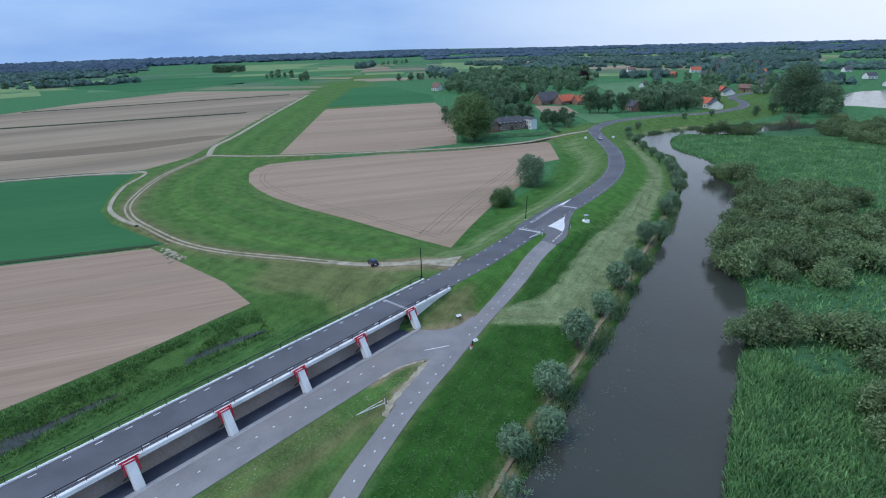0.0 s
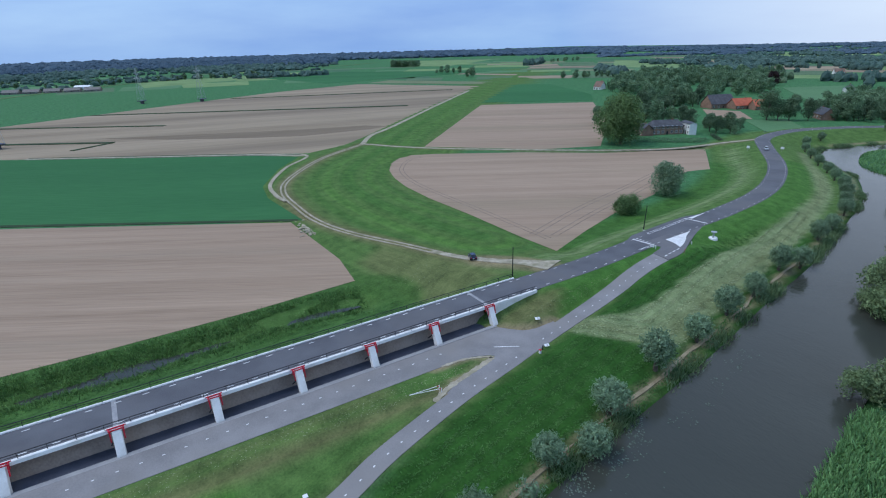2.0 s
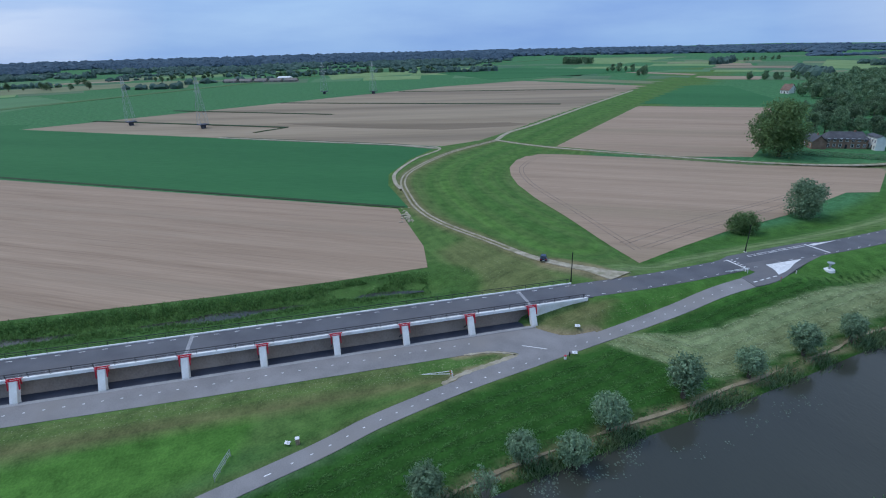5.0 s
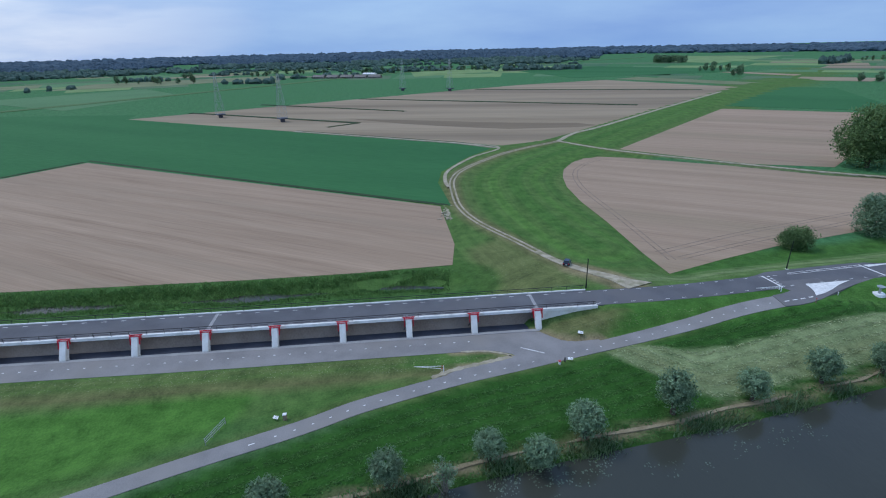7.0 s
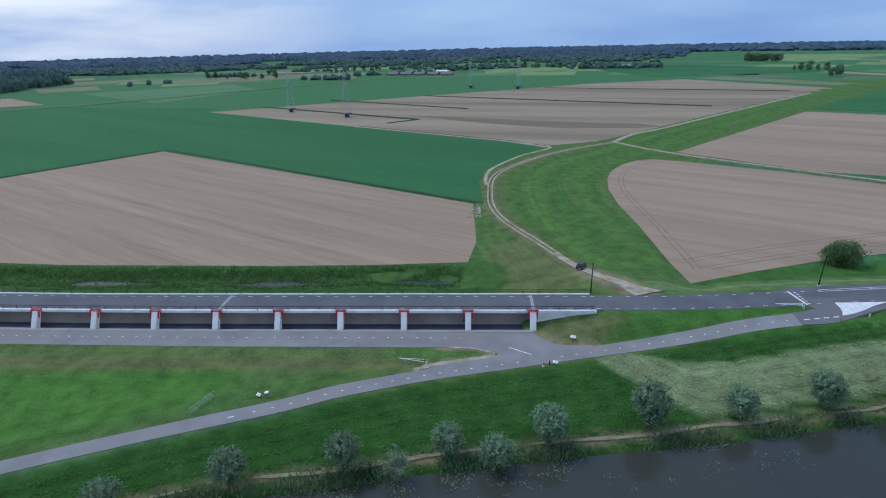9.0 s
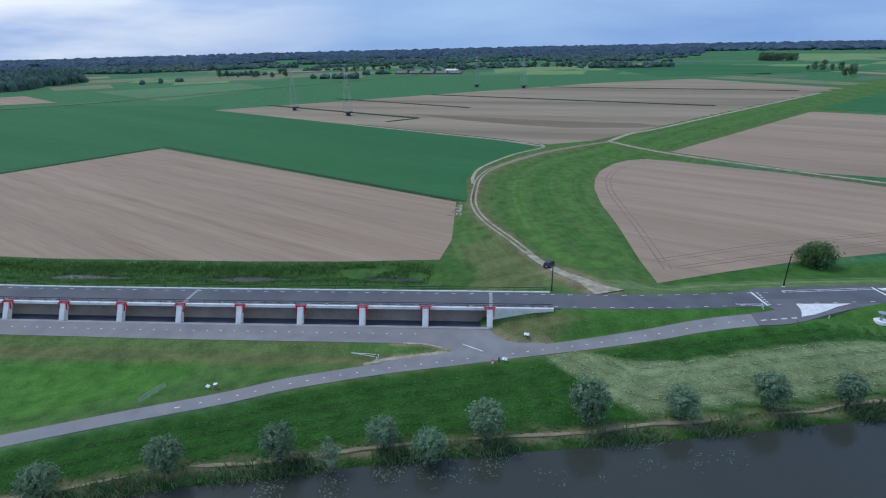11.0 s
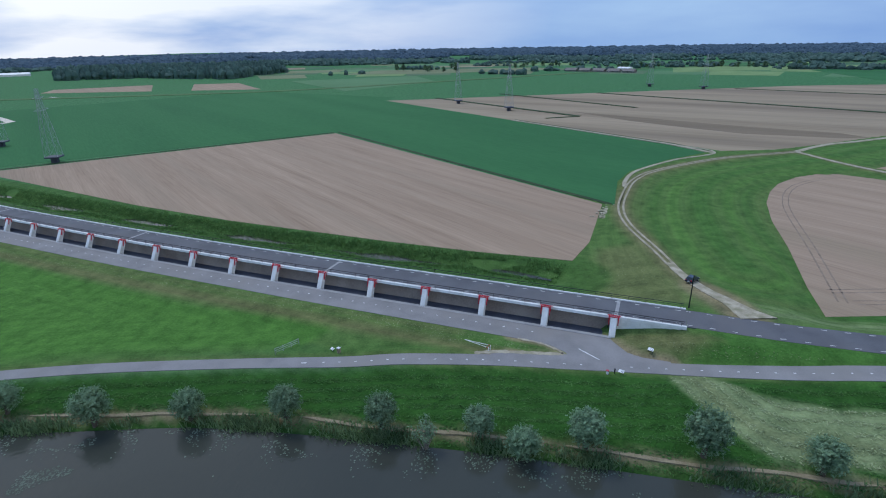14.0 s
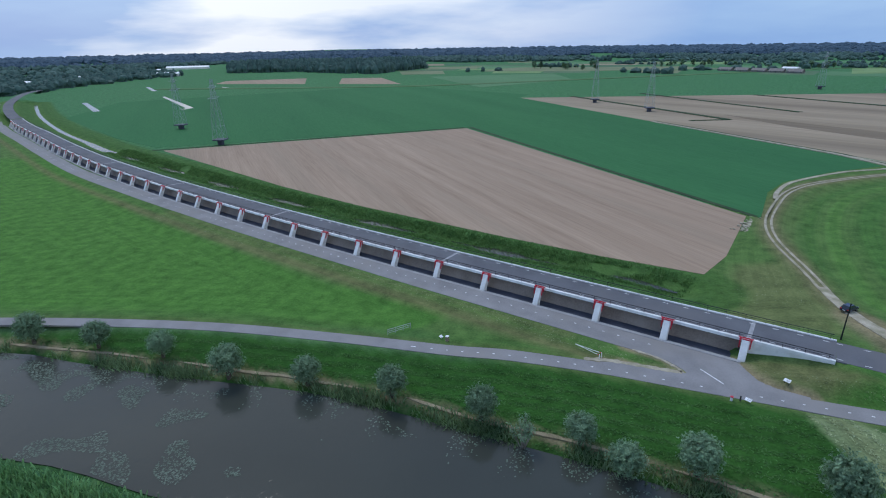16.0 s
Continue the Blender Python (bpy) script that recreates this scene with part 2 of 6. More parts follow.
def water_material(name, deep, rough=0.06, ripple=0.25):
    m = bpy.data.materials.new(name)
    m.use_nodes = True
    n, l = m.node_tree.nodes, m.node_tree.links
    b = n["Principled BSDF"]
    b.inputs["Base Color"].default_value, b.inputs["Roughness"].default_value, b.inputs["IOR"].default_value = (*deep, 1), rough, 1.33
    co, n1, n2, bp, ad = n.new("ShaderNodeTexCoord"), n.new("ShaderNodeTexNoise"), n.new("ShaderNodeTexNoise"), n.new("ShaderNodeBump"), n.new("ShaderNodeMath")
    n1.inputs["Scale"].default_value, n2.inputs["Scale"].default_value = 1.1, 0.25
    mp = n.new("ShaderNodeMapping")
    mp.inputs["Scale"].default_value, mp.inputs["Rotation"].default_value = (1, 2.4, 1), (0, 0, 0.5)
    l.new(co.outputs["Object"], mp.inputs[0])
    for q in (n1, n2):
        l.new(mp.outputs[0], q.inputs["Vector"])
    l.new(n1.outputs["Fac"], ad.inputs[0])
    l.new(n2.outputs["Fac"], ad.inputs[1])
    l.new(ad.outputs[0], bp.inputs["Height"])
    bp.inputs["Strength"].default_value, bp.inputs["Distance"].default_value = ripple, 0.09
    l.new(bp.outputs[0], b.inputs["Normal"])
    # silt clouds under the surface
    cr, n3 = n.new("ShaderNodeValToRGB"), n.new("ShaderNodeTexNoise")
    n3.inputs["Scale"].default_value, n3.inputs["Detail"].default_value = 0.04, 4
    l.new(co.outputs["Object"], n3.inputs["Vector"])
    cr.color_ramp.elements[0].color, cr.color_ramp.elements[1].color = (*[c * 0.8 for c in deep], 1), (*[c * 1.25 for c in deep], 1)
    l.new(n3.outputs["Fac"], cr.inputs[0])
    l.new(cr.outputs[0], b.inputs["Base Color"])
    return m


M["water"] = water_material("river_water", (0.046, 0.05, 0.042), 0.05, 0.3)


# ---- mesh helpers ----
def mesh_object(name, verts, faces, material=None, smooth=False):
    me = bpy.data.meshes.new(name)
    me.from_pydata([tuple(v) for v in verts], [], [tuple(q) for q in faces])
    if material:
        me.materials.append(M[material] if isinstance(material, str) else material)
    if smooth:
        me.polygons.foreach_set("use_smooth", [True] * len(me.polygons))
    me.update()
    return new(name, me)


def bm_object(name, bm, material, parent=None, label=""):
    me = bpy.data.meshes.new(name)
    bm.to_mesh(me)
    bm.free()
    me.materials.append(M[material] if isinstance(material, str) else material)
    ob = new(name, me)
    if parent:
        ob.parent = parent
    if label:
        ob["label"] = label
    return ob


part = bm_object


def box(bm, x0, y0, z0, x1, y1, z1, bevel=0.0):
    """Adds a block to bm."""
    vs = [bm.verts.new(p) for p in ((x0, y0, z0), (x1, y0, z0), (x1, y1, z0), (x0, y1, z0), (x0, y0, z1), (x1, y0, z1), (x1, y1, z1), (x0, y1, z1))]
    fs = [bm.faces.new([vs[i] for i in q]) for q in ((3, 2, 1, 0), (4, 5, 6, 7), (0, 1, 5, 4), (1, 2, 6, 5), (2, 3, 7, 6), (3, 0, 4, 7))]
    if bevel:
        bmesh.ops.bevel(bm, geom=list({e for q in fs for e in q.edges}), offset=bevel, segments=1, affect="EDGES")


def tube(bm, a, b, ra, rb, n=8):
    """Adds a tapered bar from a to b."""
    a, b = Vector(a), Vector(b)
    q = (b - a).to_track_quat("Z", "Y")
    rings = [[bm.verts.new(p + q @ Vector((r * math.cos(2 * math.pi * i / n), r * math.sin(2 * math.pi * i / n), 0))) for i in range(n)] for p, r in ((a, ra), (b, rb))]
    for i in range(n):
        bm.faces.new((rings[0][i], rings[0][(i + 1) % n], rings[1][(i + 1) % n], rings[1][i]))
    bm.faces.new(rings[0][::-1])
    bm.faces.new(rings[1])


def spline(pts, step=2.0):
    """Points along a smooth line through pts (any number of coordinates each), about step metres apart."""
    p = np.array(pts, float)
    p = np.vstack([2 * p[0] - p[1], p, 2 * p[-1] - p[-2]])
    out = []
    for i in range(1, len(p) - 2):
        k = max(1, int(np.linalg.norm(p[i + 1][:2] - p[i][:2]) / step))
        for j in range(k):
            u = j / k
            out.append(0.5 * (2 * p[i] + (p[i + 1] - p[i - 1]) * u + (2 * p[i - 1] - 5 * p[i] + 4 * p[i + 1] - p[i + 2]) * u * u + (3 * p[i] - p[i - 1] - 3 * p[i + 1] + p[i + 2]) * u ** 3))
    out.append(p[-2])
    return np.array(out)


def normals(line):
    d = np.gradient(line[:, :2], axis=0)
    d /= np.linalg.norm(d, axis=1)[:, None]
    return np.stack([-d[:, 1], d[:, 0]], 1)      # to the left of the way


def near_line(P, line):
    """Distance of each point of P from a polyline, and the line's height there."""
    best, zz = np.full(len(P), 1e9), np.zeros(len(P))
    for a, b in zip(line[:-1], line[1:]):
        d = b[:2] - a[:2]
        u = np.clip(((P - a[:2]) @ d) / max(d @ d, 1e-9), 0, 1)
        r = np.hypot(*(P - a[:2] - u[:, None] * d).T)
        w = r < best
        best[w] = r[w]
        zz[w] = (a[2] + u * (b[2] - a[2]))[w]
    return best, zz


def in_poly(P, poly):
    """Signed distance to a polygon, negative inside."""
    q = np.array(poly, float)
    best, inside = np.full(len(P), 1e9), np.zeros(len(P), bool)
    for a, b in zip(q, np.roll(q, -1, 0)):
        d = b - a
        u = np.clip(((P - a) @ d) / max(d @ d, 1e-9), 0, 1)
        best = np.minimum(best, np.hypot(*(P - a - u[:, None] * d).T))
        if abs(d[1]) > 1e-9:
            c = ((a[1] > P[:, 1]) != (b[1] > P[:, 1])) & (P[:, 0] < a[0] + d[0] * (P[:, 1] - a[1]) / d[1])
            inside ^= c
    return np.where(inside, -best, best)


# ---- plan: lines of (x, y, z) ----
LEVEL, WATER = 0.2, -1.5
# the bridge road's middle, then the dike road
BRIDGE = spline([(-137.0, -480.0, 4.8), (-121.0, -410.0, 4.8), (-109.5, -345.0, 4.8), (-97.5, -280.0, 4.8), (-87.5, -215.0, 4.8), (-80.8, -150.0, 4.8),
                 (-77.3, -95.0, 4.8), (-75.6, -50.0, 4.8), (-75.1, -10.0, 4.8), (-75.2, 40.0, 4.8), (-75.3, 84.0, 4.8)], 2.75)
ROAD = spline([(-75.3, 84.0, 4.75), (-76.0, 104.0, 4.5), (-78.6, 128.0, 4.2), (-80.6, 148.0, 4.2), (-82.4, 172.0, 4.2), (-86.6, 200.0, 4.2), (-95.0, 226.0, 4.2), (-109.0, 254.0, 4.2), (-131.0, 286.0, 4.2), (-145.0, 308.0, 4.2),
               (-150.0, 328.0, 4.2), (-149.5, 352.0, 4.2), (-139.0, 380.0, 4.1), (-126.7, 400.0, 4.0), (-113.5, 421.0, 3.8), (-106.0, 447.6, 3.5), (-103.5, 469.0, 3.2), (-106.0, 494.0, 2.9), (-116.0, 523.0, 2.5), (-127.0, 544.0, 2.2), (-132.6, 571.0, 2.0), (-127.0, 605.0, 1.8), (-121.0, 660.0, 1.5)], 3)
APPROACH = spline([(-390.0, -980.0, 1.0), (-283.0, -821.0, 3.0), (-240.0, -753.0, 4.0), (-187.0, -636.0, 4.6), (-158.0, -555.0, 4.7), (-137.0, -480.0, 4.8), (-131.0, -452.0, 4.8)], 4)
CYCLE = spline([(60.0, -150.0, 1.3), (30.0, -107.0, 1.3), (2.2, -64.6, 1.3), (-11.2, -43.2, 1.3), (-23.7, -20.6, 1.3), (-34.8, 4.6, 1.3), (-42.4, 24.0, 1.35), (-46.6, 33.0, 1.4), (-49.9, 42.1, 1.4), (-52.9, 51.5, 1.4), (-55.8, 63.0, 1.4), (-58.6, 73.8, 1.4), (-61.4, 86.0, 1.65),
                (-62.9, 94.2, 2.2), (-65.1, 103.8, 2.75), (-66.8, 110.2, 3.2), (-68.1, 116.5, 3.65), (-69.0, 122.7, 3.98), (-69.9, 128.5, 4.12), (-71.2, 133.0, 4.15)], 2)
LOW = spline([(-176.0, -640.0, 2.5), (-146.5, -560.0, 2.0), (-125.5, -483.0, 1.5), (-109.5, -413.0, 1.5), (-98.0, -347.0, 1.5), (-86.2, -281.0, 1.5), (-75.5, -215.0, 1.5), (-70.0, -150.0, 1.5), (-67.0, -95.0, 1.5), (-65.5, -50.0, 1.5), (-65.0, -10.0, 1.5), (-65.1, 20.0, 1.5), (-65.2, 42.0, 1.48), (-65.3, 54.0, 1.435), (-65.4, 60.0, 1.41)], 2)
TRACK = spline([(-79.2, 95.5, 4.62), (-82.5, 94.2, 4.5), (-86.5, 92.8, 4.2), (-94.0, 88.4, 3.4), (-104.0, 83.7, 2.5), (-120.0, 78.0, 1.9), (-142.0, 69.2, 1.5), (-160.0, 65.3, 1.3), (-180.0, 65.0, 1.3), (-207.0, 67.5, 1.2), (-230.0, 77.5, 1.2), (-264.0, 105.0, 1.2), (-291.0, 140.8, 1.2)], 2)
TRACK_EAST = spline([(-291.0, 140.8, 1.2), (-258.0, 162.5, 1.0), (-216.0, 205.0, 0.8), (-185.0, 240.0, 0.8), (-168.0, 268.0, 1.0), (-157.0, 296.0, 2.4), (-148.0, 306.0, 4.0)], 3)
TRACK_NORTH = spline([(-291.0, 140.8, 1.2), (-320.0, 160.0, 0.7), (-347.0, 189.0, 0.45), (-440.0, 282.0, 0.4), (-560.0, 405.0, 0.4)], 5)
TRACK_WEST = spline([(-192.0, 64.2, 1.3), (-205.0, 63.8, 1.0), (-226.0, 67.5, 0.8), (-255.0, 83.0, 0.8), (-281.0, 102.5, 0.7), (-302.0, 80.5, 0.5), (-368.0, -19.0, 0.4)], 2)
DITCH = spline([(-210.0, -643.0, 0), (-169.0, -517.0, 0), (-139.0, -400.0, 0), (-125.0, -324.0, 0), (-114.5, -260.0, 0), (-103.5, -140.0, 0), (-99.5, -70.0, 0), (-98.5, -20.0, 0), (-98.4, 8.0, 0), (-99.6, 40.0, 0), (-98.5, 53.0, 0)], 5)
WEST_BANK = [(140.0, -260.0), (60.0, -135.0), (30.0, -93.0), (5.7, -55.5), (-1.2, -38.5), (-7.2, -23.0), (-14.5, -6.0), (-20.5, 8.0), (-24.5, 22.0), (-27.5, 36.0), (-31.0, 52.0), (-34.2, 70.0), (-37.0, 88.0), (-40.5, 108.0), (-45.5, 133.0), (-52.0, 170.0), (-62.5, 212.0),
             (-71.6, 245.0), (-89.0, 281.0), (-106.4, 296.2), (-121.4, 318.0), (-125.4, 337.0), (-120.6, 352.4), (-115.5, 368.7), (-107.3, 381.8), (-92.0, 398.0), (-76.0, 416.0), (-58.0, 440.0)]
EAST_BANK = [(-40.0, 432.0), (-62.0, 399.0), (-80.0, 378.0), (-97.8, 357.0), (-108.3, 351.0), (-109.1, 339.4), (-103.8, 320.2), (-94.7, 301.7), (-81.6, 292.0), (-68.9, 277.6), (-63.0, 260.0), (-60.5, 247.5), (-54.6, 244.0), (-47.6, 237.9), (-43.2, 227.5), (-37.8, 200.3), (-35.9, 176.6), (-32.4, 158.5), (-28.3, 146.6), (-22.4, 136.0), (-19.5, 125.3), (-16.6, 112.0), (-15.1, 102.7), (-13.7, 94.5), (-11.9, 84.2), (-10.4, 75.5), (-8.1, 66.1), (-5.2, 52.0), (2.0, 25.0), (8.0, 8.0), (17.0, -18.0), (45.0, -65.0), (80.0, -110.0), (190.0, -250.0)]
RIVER = [tuple(q) for q in spline(WEST_BANK, 6)] + [tuple(q) for q in spline(EAST_BANK, 6)]
LAKE = [(-60.0, 562.0), (-63.0, 632.0), (-52.0, 690.0), (-28.0, 728.0), (100.0, 770.0), (400.0, 700.0), (400.0, 500.0), (60.0, 540.0)]
DIKE = spline([(-112.0, 99.0, 2.6), (-135.0, 94.0, 2.0), (-170.0, 91.0, 1.8), (-205.0, 95.0, 1.8), (-235.0, 112.0, 1.8), (-262.0, 138.0, 1.7), (-320.0, 190.0, 1.8), (-440.0, 310.0, 1.8), (-620.0, 500.0, 1.5), (-900.0, 800.0, 1.0)], 6)

JUNCTION = [(-68.75, 52.0), (-68.85, 64.2), (-67.6, 70.4), (-65.7, 71.9), (-63.6, 73.9), (-62.8, 76.6), (-63.0, 81.5), (-59.0, 82.0), (-56.9, 73.9), (-54.0, 62.8), (-51.5, 52.5), (-54.5, 49.4), (-56.1, 52.7), (-57.6, 58.0), (-58.7, 62.0), (-59.2, 63.3), (-59.9, 62.7), (-61.4, 59.6), (-61.9, 56.0), (-61.9, 52.0)]
FIELD_EAST = [(-95, 112.8), (-110, 112.3), (-140, 113.0), (-165, 112.5), (-188, 114.0), (-205, 117.5), (-220, 122.5), (-235, 131.5), (-243, 140.0), (-246, 149.0), (-241, 161.0), (-214.6, 200.0), (-186, 232.0), (-172, 258.0), (-159.5, 280.5), (-130.3, 239.9), (-133.8, 228.0), (-117.5, 184.0), (-110.1, 154.1), (-102.5, 132.0)]
FIELD_FARM = [(-264, 168), (-420, 322), (-363, 412), (-270, 330), (-201, 246), (-215, 213)]
FIELD_WEST = [(-130, -237), (-286, -129), (-168, 58.2), (-126, 59), (-109.5, 56.5), (-107.5, 30), (-107, 0), (-108, -60), (-112, -110)]
FIELD_FAR = [(-487, -193), (-371, -22), (-300, 90), (-289, 106), (-300, 133), (-318, 153), (-420, 256), (-533, 376), (-612, 458), (-790, 360), (-744, 223), (-670, 100)]
FIELD_GRAIN = [(-168, 62.5), (-290, -132), (-133, -250), (-138, -310), (-168, -460), (-260, -560), (-560, -420), (-520, -200), (-487, -196), (-371, -25), (-303, 78), (-281, 98), (-257, 80), (-226, 64), (-205, 60.5)]
FIELDS = [("soil_b", FIELD_EAST, "bare ploughed field with fine tractor lines"),
          ("soil_b", FIELD_FARM, "bare ploughed field in front of the farm"),
          ("soil", FIELD_WEST, "pale brown ploughed field with fine furrows"),
          ("soil_c", FIELD_FAR, "wide bare fields beyond the dike"),
          ("crop", FIELD_GRAIN, "dense dark green field of young grain")]

HAY_IN = [(-60.5, 84.5), (-58.6, 89.7), (-55.6, 95.6), (-57.4, 111.6), (-62.6, 137.6), (-67.1, 167.6), (-75.0, 207.2), (-80.2, 226.6), (-93.9, 252.0), (-112.0, 282.0), (-124.0, 303.0)]
HAY_OUT = [(-57.0, 81.4), (-50.2, 87.0), (-43.6, 95.5), (-46.9, 112.4), (-51.6, 136.2), (-60.0, 174.4), (-70.2, 212.7), (-80.6, 241.7), (-93.0, 262.7), (-106.0, 280.4), (-119.5, 304.0)]
HAY = [tuple(q) for q in spline(HAY_IN, 4)] + [tuple(q) for q in spline(HAY_OUT, 4)[::-1]]


def edge(line, off):
    return [tuple(q) for q in line[:, :2] + normals(line) * off]


def smooth01(v):
    v = np.clip(v, 0, 1)
    return v * v * (3 - 2 * v)


def height(P):
    """The ground's height at the points P (n, 2)."""
    h = np.full(len(P), LEVEL)
    near = (P[:, 0] > -700) & (P[:, 0] < 260) & (P[:, 1] > -760) & (P[:, 1] < 960)
    Q = P[near]
    v = np.full(len(Q), LEVEL)
    # the east isle and the meadow between the paths
    river = in_poly(Q, RIVER)
    east = (Q[:, 0] - np.interp(Q[:, 1], [q[1] for q in EAST_BANK[::-1]], [q[0] for q in EAST_BANK[::-1]])) > -15
    v[east] = -0.9

    def raise_to(line, flat, slope):
        d, z = near_line(Q, line)
        np.maximum(v, z - np.maximum(d - flat, 0) * slope, out=v)
        return d, z
    raise_to(ROAD, 6.0, 0.3)
    raise_to(APPROACH, 6.0, 0.3)
    raise_to(CYCLE, 3.0, 0.14)
    raise_to(LOW, 5.5, 0.1)
    raise_to(TRACK, 3.0, 0.12)
    raise_to(TRACK_EAST, 2.5, 0.15)
    raise_to(TRACK_NORTH, 2.5, 0.12)
    raise_to(TRACK_WEST, 2.5, 0.12)
    raise_to(DIKE, 3.0, 0.09)
    # bank behind the bridge, and the ditch beside it
    d, _ = near_line(Q, BRIDGE)
    n = normals(BRIDGE)
    i = np.zeros(len(Q), int)
    close = d < 40
    for k in np.nonzero(close)[0]:
        i[k] = np.argmin(np.hypot(*(BRIDGE[:, :2] - Q[k]).T))
    side = np.sum((Q - BRIDGE[i, :2]) * n[i], 1)          # positive to the west
    back = close & (side > 3.6) & (Q[:, 1] < 86)
    v[back] = np.maximum(v[back], 3.4 - np.maximum(side[back] - 5, 0) * 0.3)
    under = close & (side <= 3.6) & (side > -6.8) & (Q[:, 1] < 69)
    v[under] = 0.6
    def level_to(line, flat, soft):
        d, z = near_line(Q, line)
        w = smooth01((flat + soft - d) / soft)
        v[:] = v * (1 - w) + (z - 0.03) * w
    level_to(TRACK_NORTH, 6.0, 10.0)
    level_to(TRACK_EAST, 3.0, 4.0)
    level_to(TRACK, 2.2, 3.0)
    level_to(TRACK_WEST, 1.8, 2.0)
    level_to(LOW, 3.4, 1.5)
    level_to(CYCLE, 2.9, 2.0)
    w = smooth01((1.5 - in_poly(Q, JUNCTION)) / 1.5)
    v[:] = v * (1 - w) + 1.42 * w
    wing = (Q[:, 0] > -71.4) & (Q[:, 0] < -58) & (Q[:, 1] > 68) & (Q[:, 1] < 86)
    v[wing] = np.minimum(v[wing], 1.4 + np.maximum(Q[wing, 1] - 70, 0) * 0.17)
    v[under] = 0.6
    for _, poly, _ in FIELDS:
        v[:] = np.minimum(v, LEVEL + np.maximum(in_poly(Q, poly) - 0.5, 0) * 0.3)
    d, _ = near_line(Q, DITCH)
    w = np.where(Q[:, 1] < -260, 1.6, np.clip(0.5 + 1.6 * np.sin(Q[:, 1] * 0.13 + 1) + 0.6 * np.sin(Q[:, 1] * 0.37), -1.3, 1.9))
    v = np.minimum(v, WATER - 0.3 + np.maximum(d - w, 0) * 0.38)
    v = np.minimum(v, WATER + np.clip(river, -3, 40) * np.where(river < 0, 0.5, 0.30) - 0.1)
    lake = in_poly(Q, LAKE)
    v = np.minimum(v, WATER + np.clip(lake, -3, 40) * 0.3 - 0.1)
    h[near] = v
    return h


# ---- ground ----
def steps(lo, hi, fine_lo, fine_hi, fine, grow=1.13):
    mid = list(np.arange(fine_lo, fine_hi + 0.01, fine))
    out, s, x = [], fine, fine_hi
    while x < hi:
        s *= grow
        x = min(x + s, hi)
        out.append(x)
    pre, s, x = [], fine, fine_lo
    while x > lo:
        s *= grow
        x = max(x - s, lo)
        pre.append(x)
    return np.array(pre[::-1] + mid + out)


GX = np.concatenate([[x for x in steps(-3500, 3500, -330, -126, 3.0, 1.09) if x < -126.5], [x for x in steps(-3500, 3500, -126, 24, 1.5, 1.09) if x > -126.5]])
GY = np.concatenate([[y for y in steps(-3500, 3500, -640, -92, 5.0, 1.09) if y < -91], [y for y in np.arange(-90, 186.4, 1.5)], [y for y in steps(-3500, 3500, 189, 420, 3.0, 1.09) if y > 186.5]])
XX, YY = np.meshgrid(GX, GY, indexing="ij")
GP = np.stack([XX.ravel(), YY.ravel()], 1)
GH = height(GP)
HGRID = GH.reshape(len(GX), len(GY))


def lie(P):
    """The ground mesh's height at the points P."""
    i = np.clip(np.searchsorted(GX, P[:, 0]) - 1, 0, len(GX) - 2)
    j = np.clip(np.searchsorted(GY, P[:, 1]) - 1, 0, len(GY) - 2)
    u, w = (P[:, 0] - GX[i]) / (GX[i + 1] - GX[i]), (P[:, 1] - GY[j]) / (GY[j + 1] - GY[j])
    return HGRID[i, j] * (1 - u) * (1 - w) + HGRID[i + 1, j] * u * (1 - w) + HGRID[i, j + 1] * (1 - u) * w + HGRID[i + 1, j + 1] * u * w


# grass kinds
C_PASTURE, C_LUSH, C_DIKE, C_BRIGHT, C_DRY, C_HAY, C_REED, C_SAND = [np.array(c) for c in (
    (0.055, 0.165, 0.068), (0.028, 0.092, 0.017), (0.078, 0.152, 0.042), (0.066, 0.172, 0.033), (0.145, 0.14, 0.066), (0.18, 0.24, 0.115), (0.052, 0.135, 0.062), (0.27, 0.21, 0.14))]
COVER = np.tile(C_PASTURE, (len(GP), 1))


def lay(colour, mask):
    COVER[:] = COVER * (1 - mask[:, None]) + colour * mask[:, None]


def line_mask(line, width, soft=2.0):
    d, _ = near_line(GP, line)
    return smooth01((width + soft / 2 - d) / soft)


def poly_mask(poly, soft=2.0):
    return smooth01(0.5 - in_poly(GP, poly) / soft)


lay(C_DIKE, line_mask(DIKE, 45, 12))
lay(C_DIKE, line_mask(ROAD, 26, 8))
lay(C_DRY, poly_mask([(-106, 62), (-86, 62), (-84, 86), (-100, 82), (-125, 72), (-120, 62)], 6) * 0.55)
lay(C_DIKE, line_mask(LOW, 20, 6))
lay(C_BRIGHT, poly_mask([(-57, 16), (-52, -20), (-56, -120), (-80, -260), (-40, -400), (100, -260), (0, -70), (-24, -25), (-44, 12)], 2.5))
lay(C_DRY, line_mask(spline([(-60, 40, 0), (-58.5, 10, 0), (-59, -40, 0), (-62, -110, 0)], 5), 2.2, 3) * 0.5)
lay(C_DIKE * [0.8, 0.9, 0.8], line_mask(CYCLE, 7, 5) * (poly_mask(edge(CYCLE, 0.0) + [(-90, 120), (-90, -200)], 2) > 0.5) * 0.85)
lay(C_DRY, line_mask(CYCLE, 3.0, 2) * 0.3)
lay(C_LUSH, poly_mask(edge(CYCLE, -2.5)[20:] + [(-60, 180), (-70, 240), (-40, 180), (-34, 90), (-20, 10), (20, -75), (40, -120)], 2))
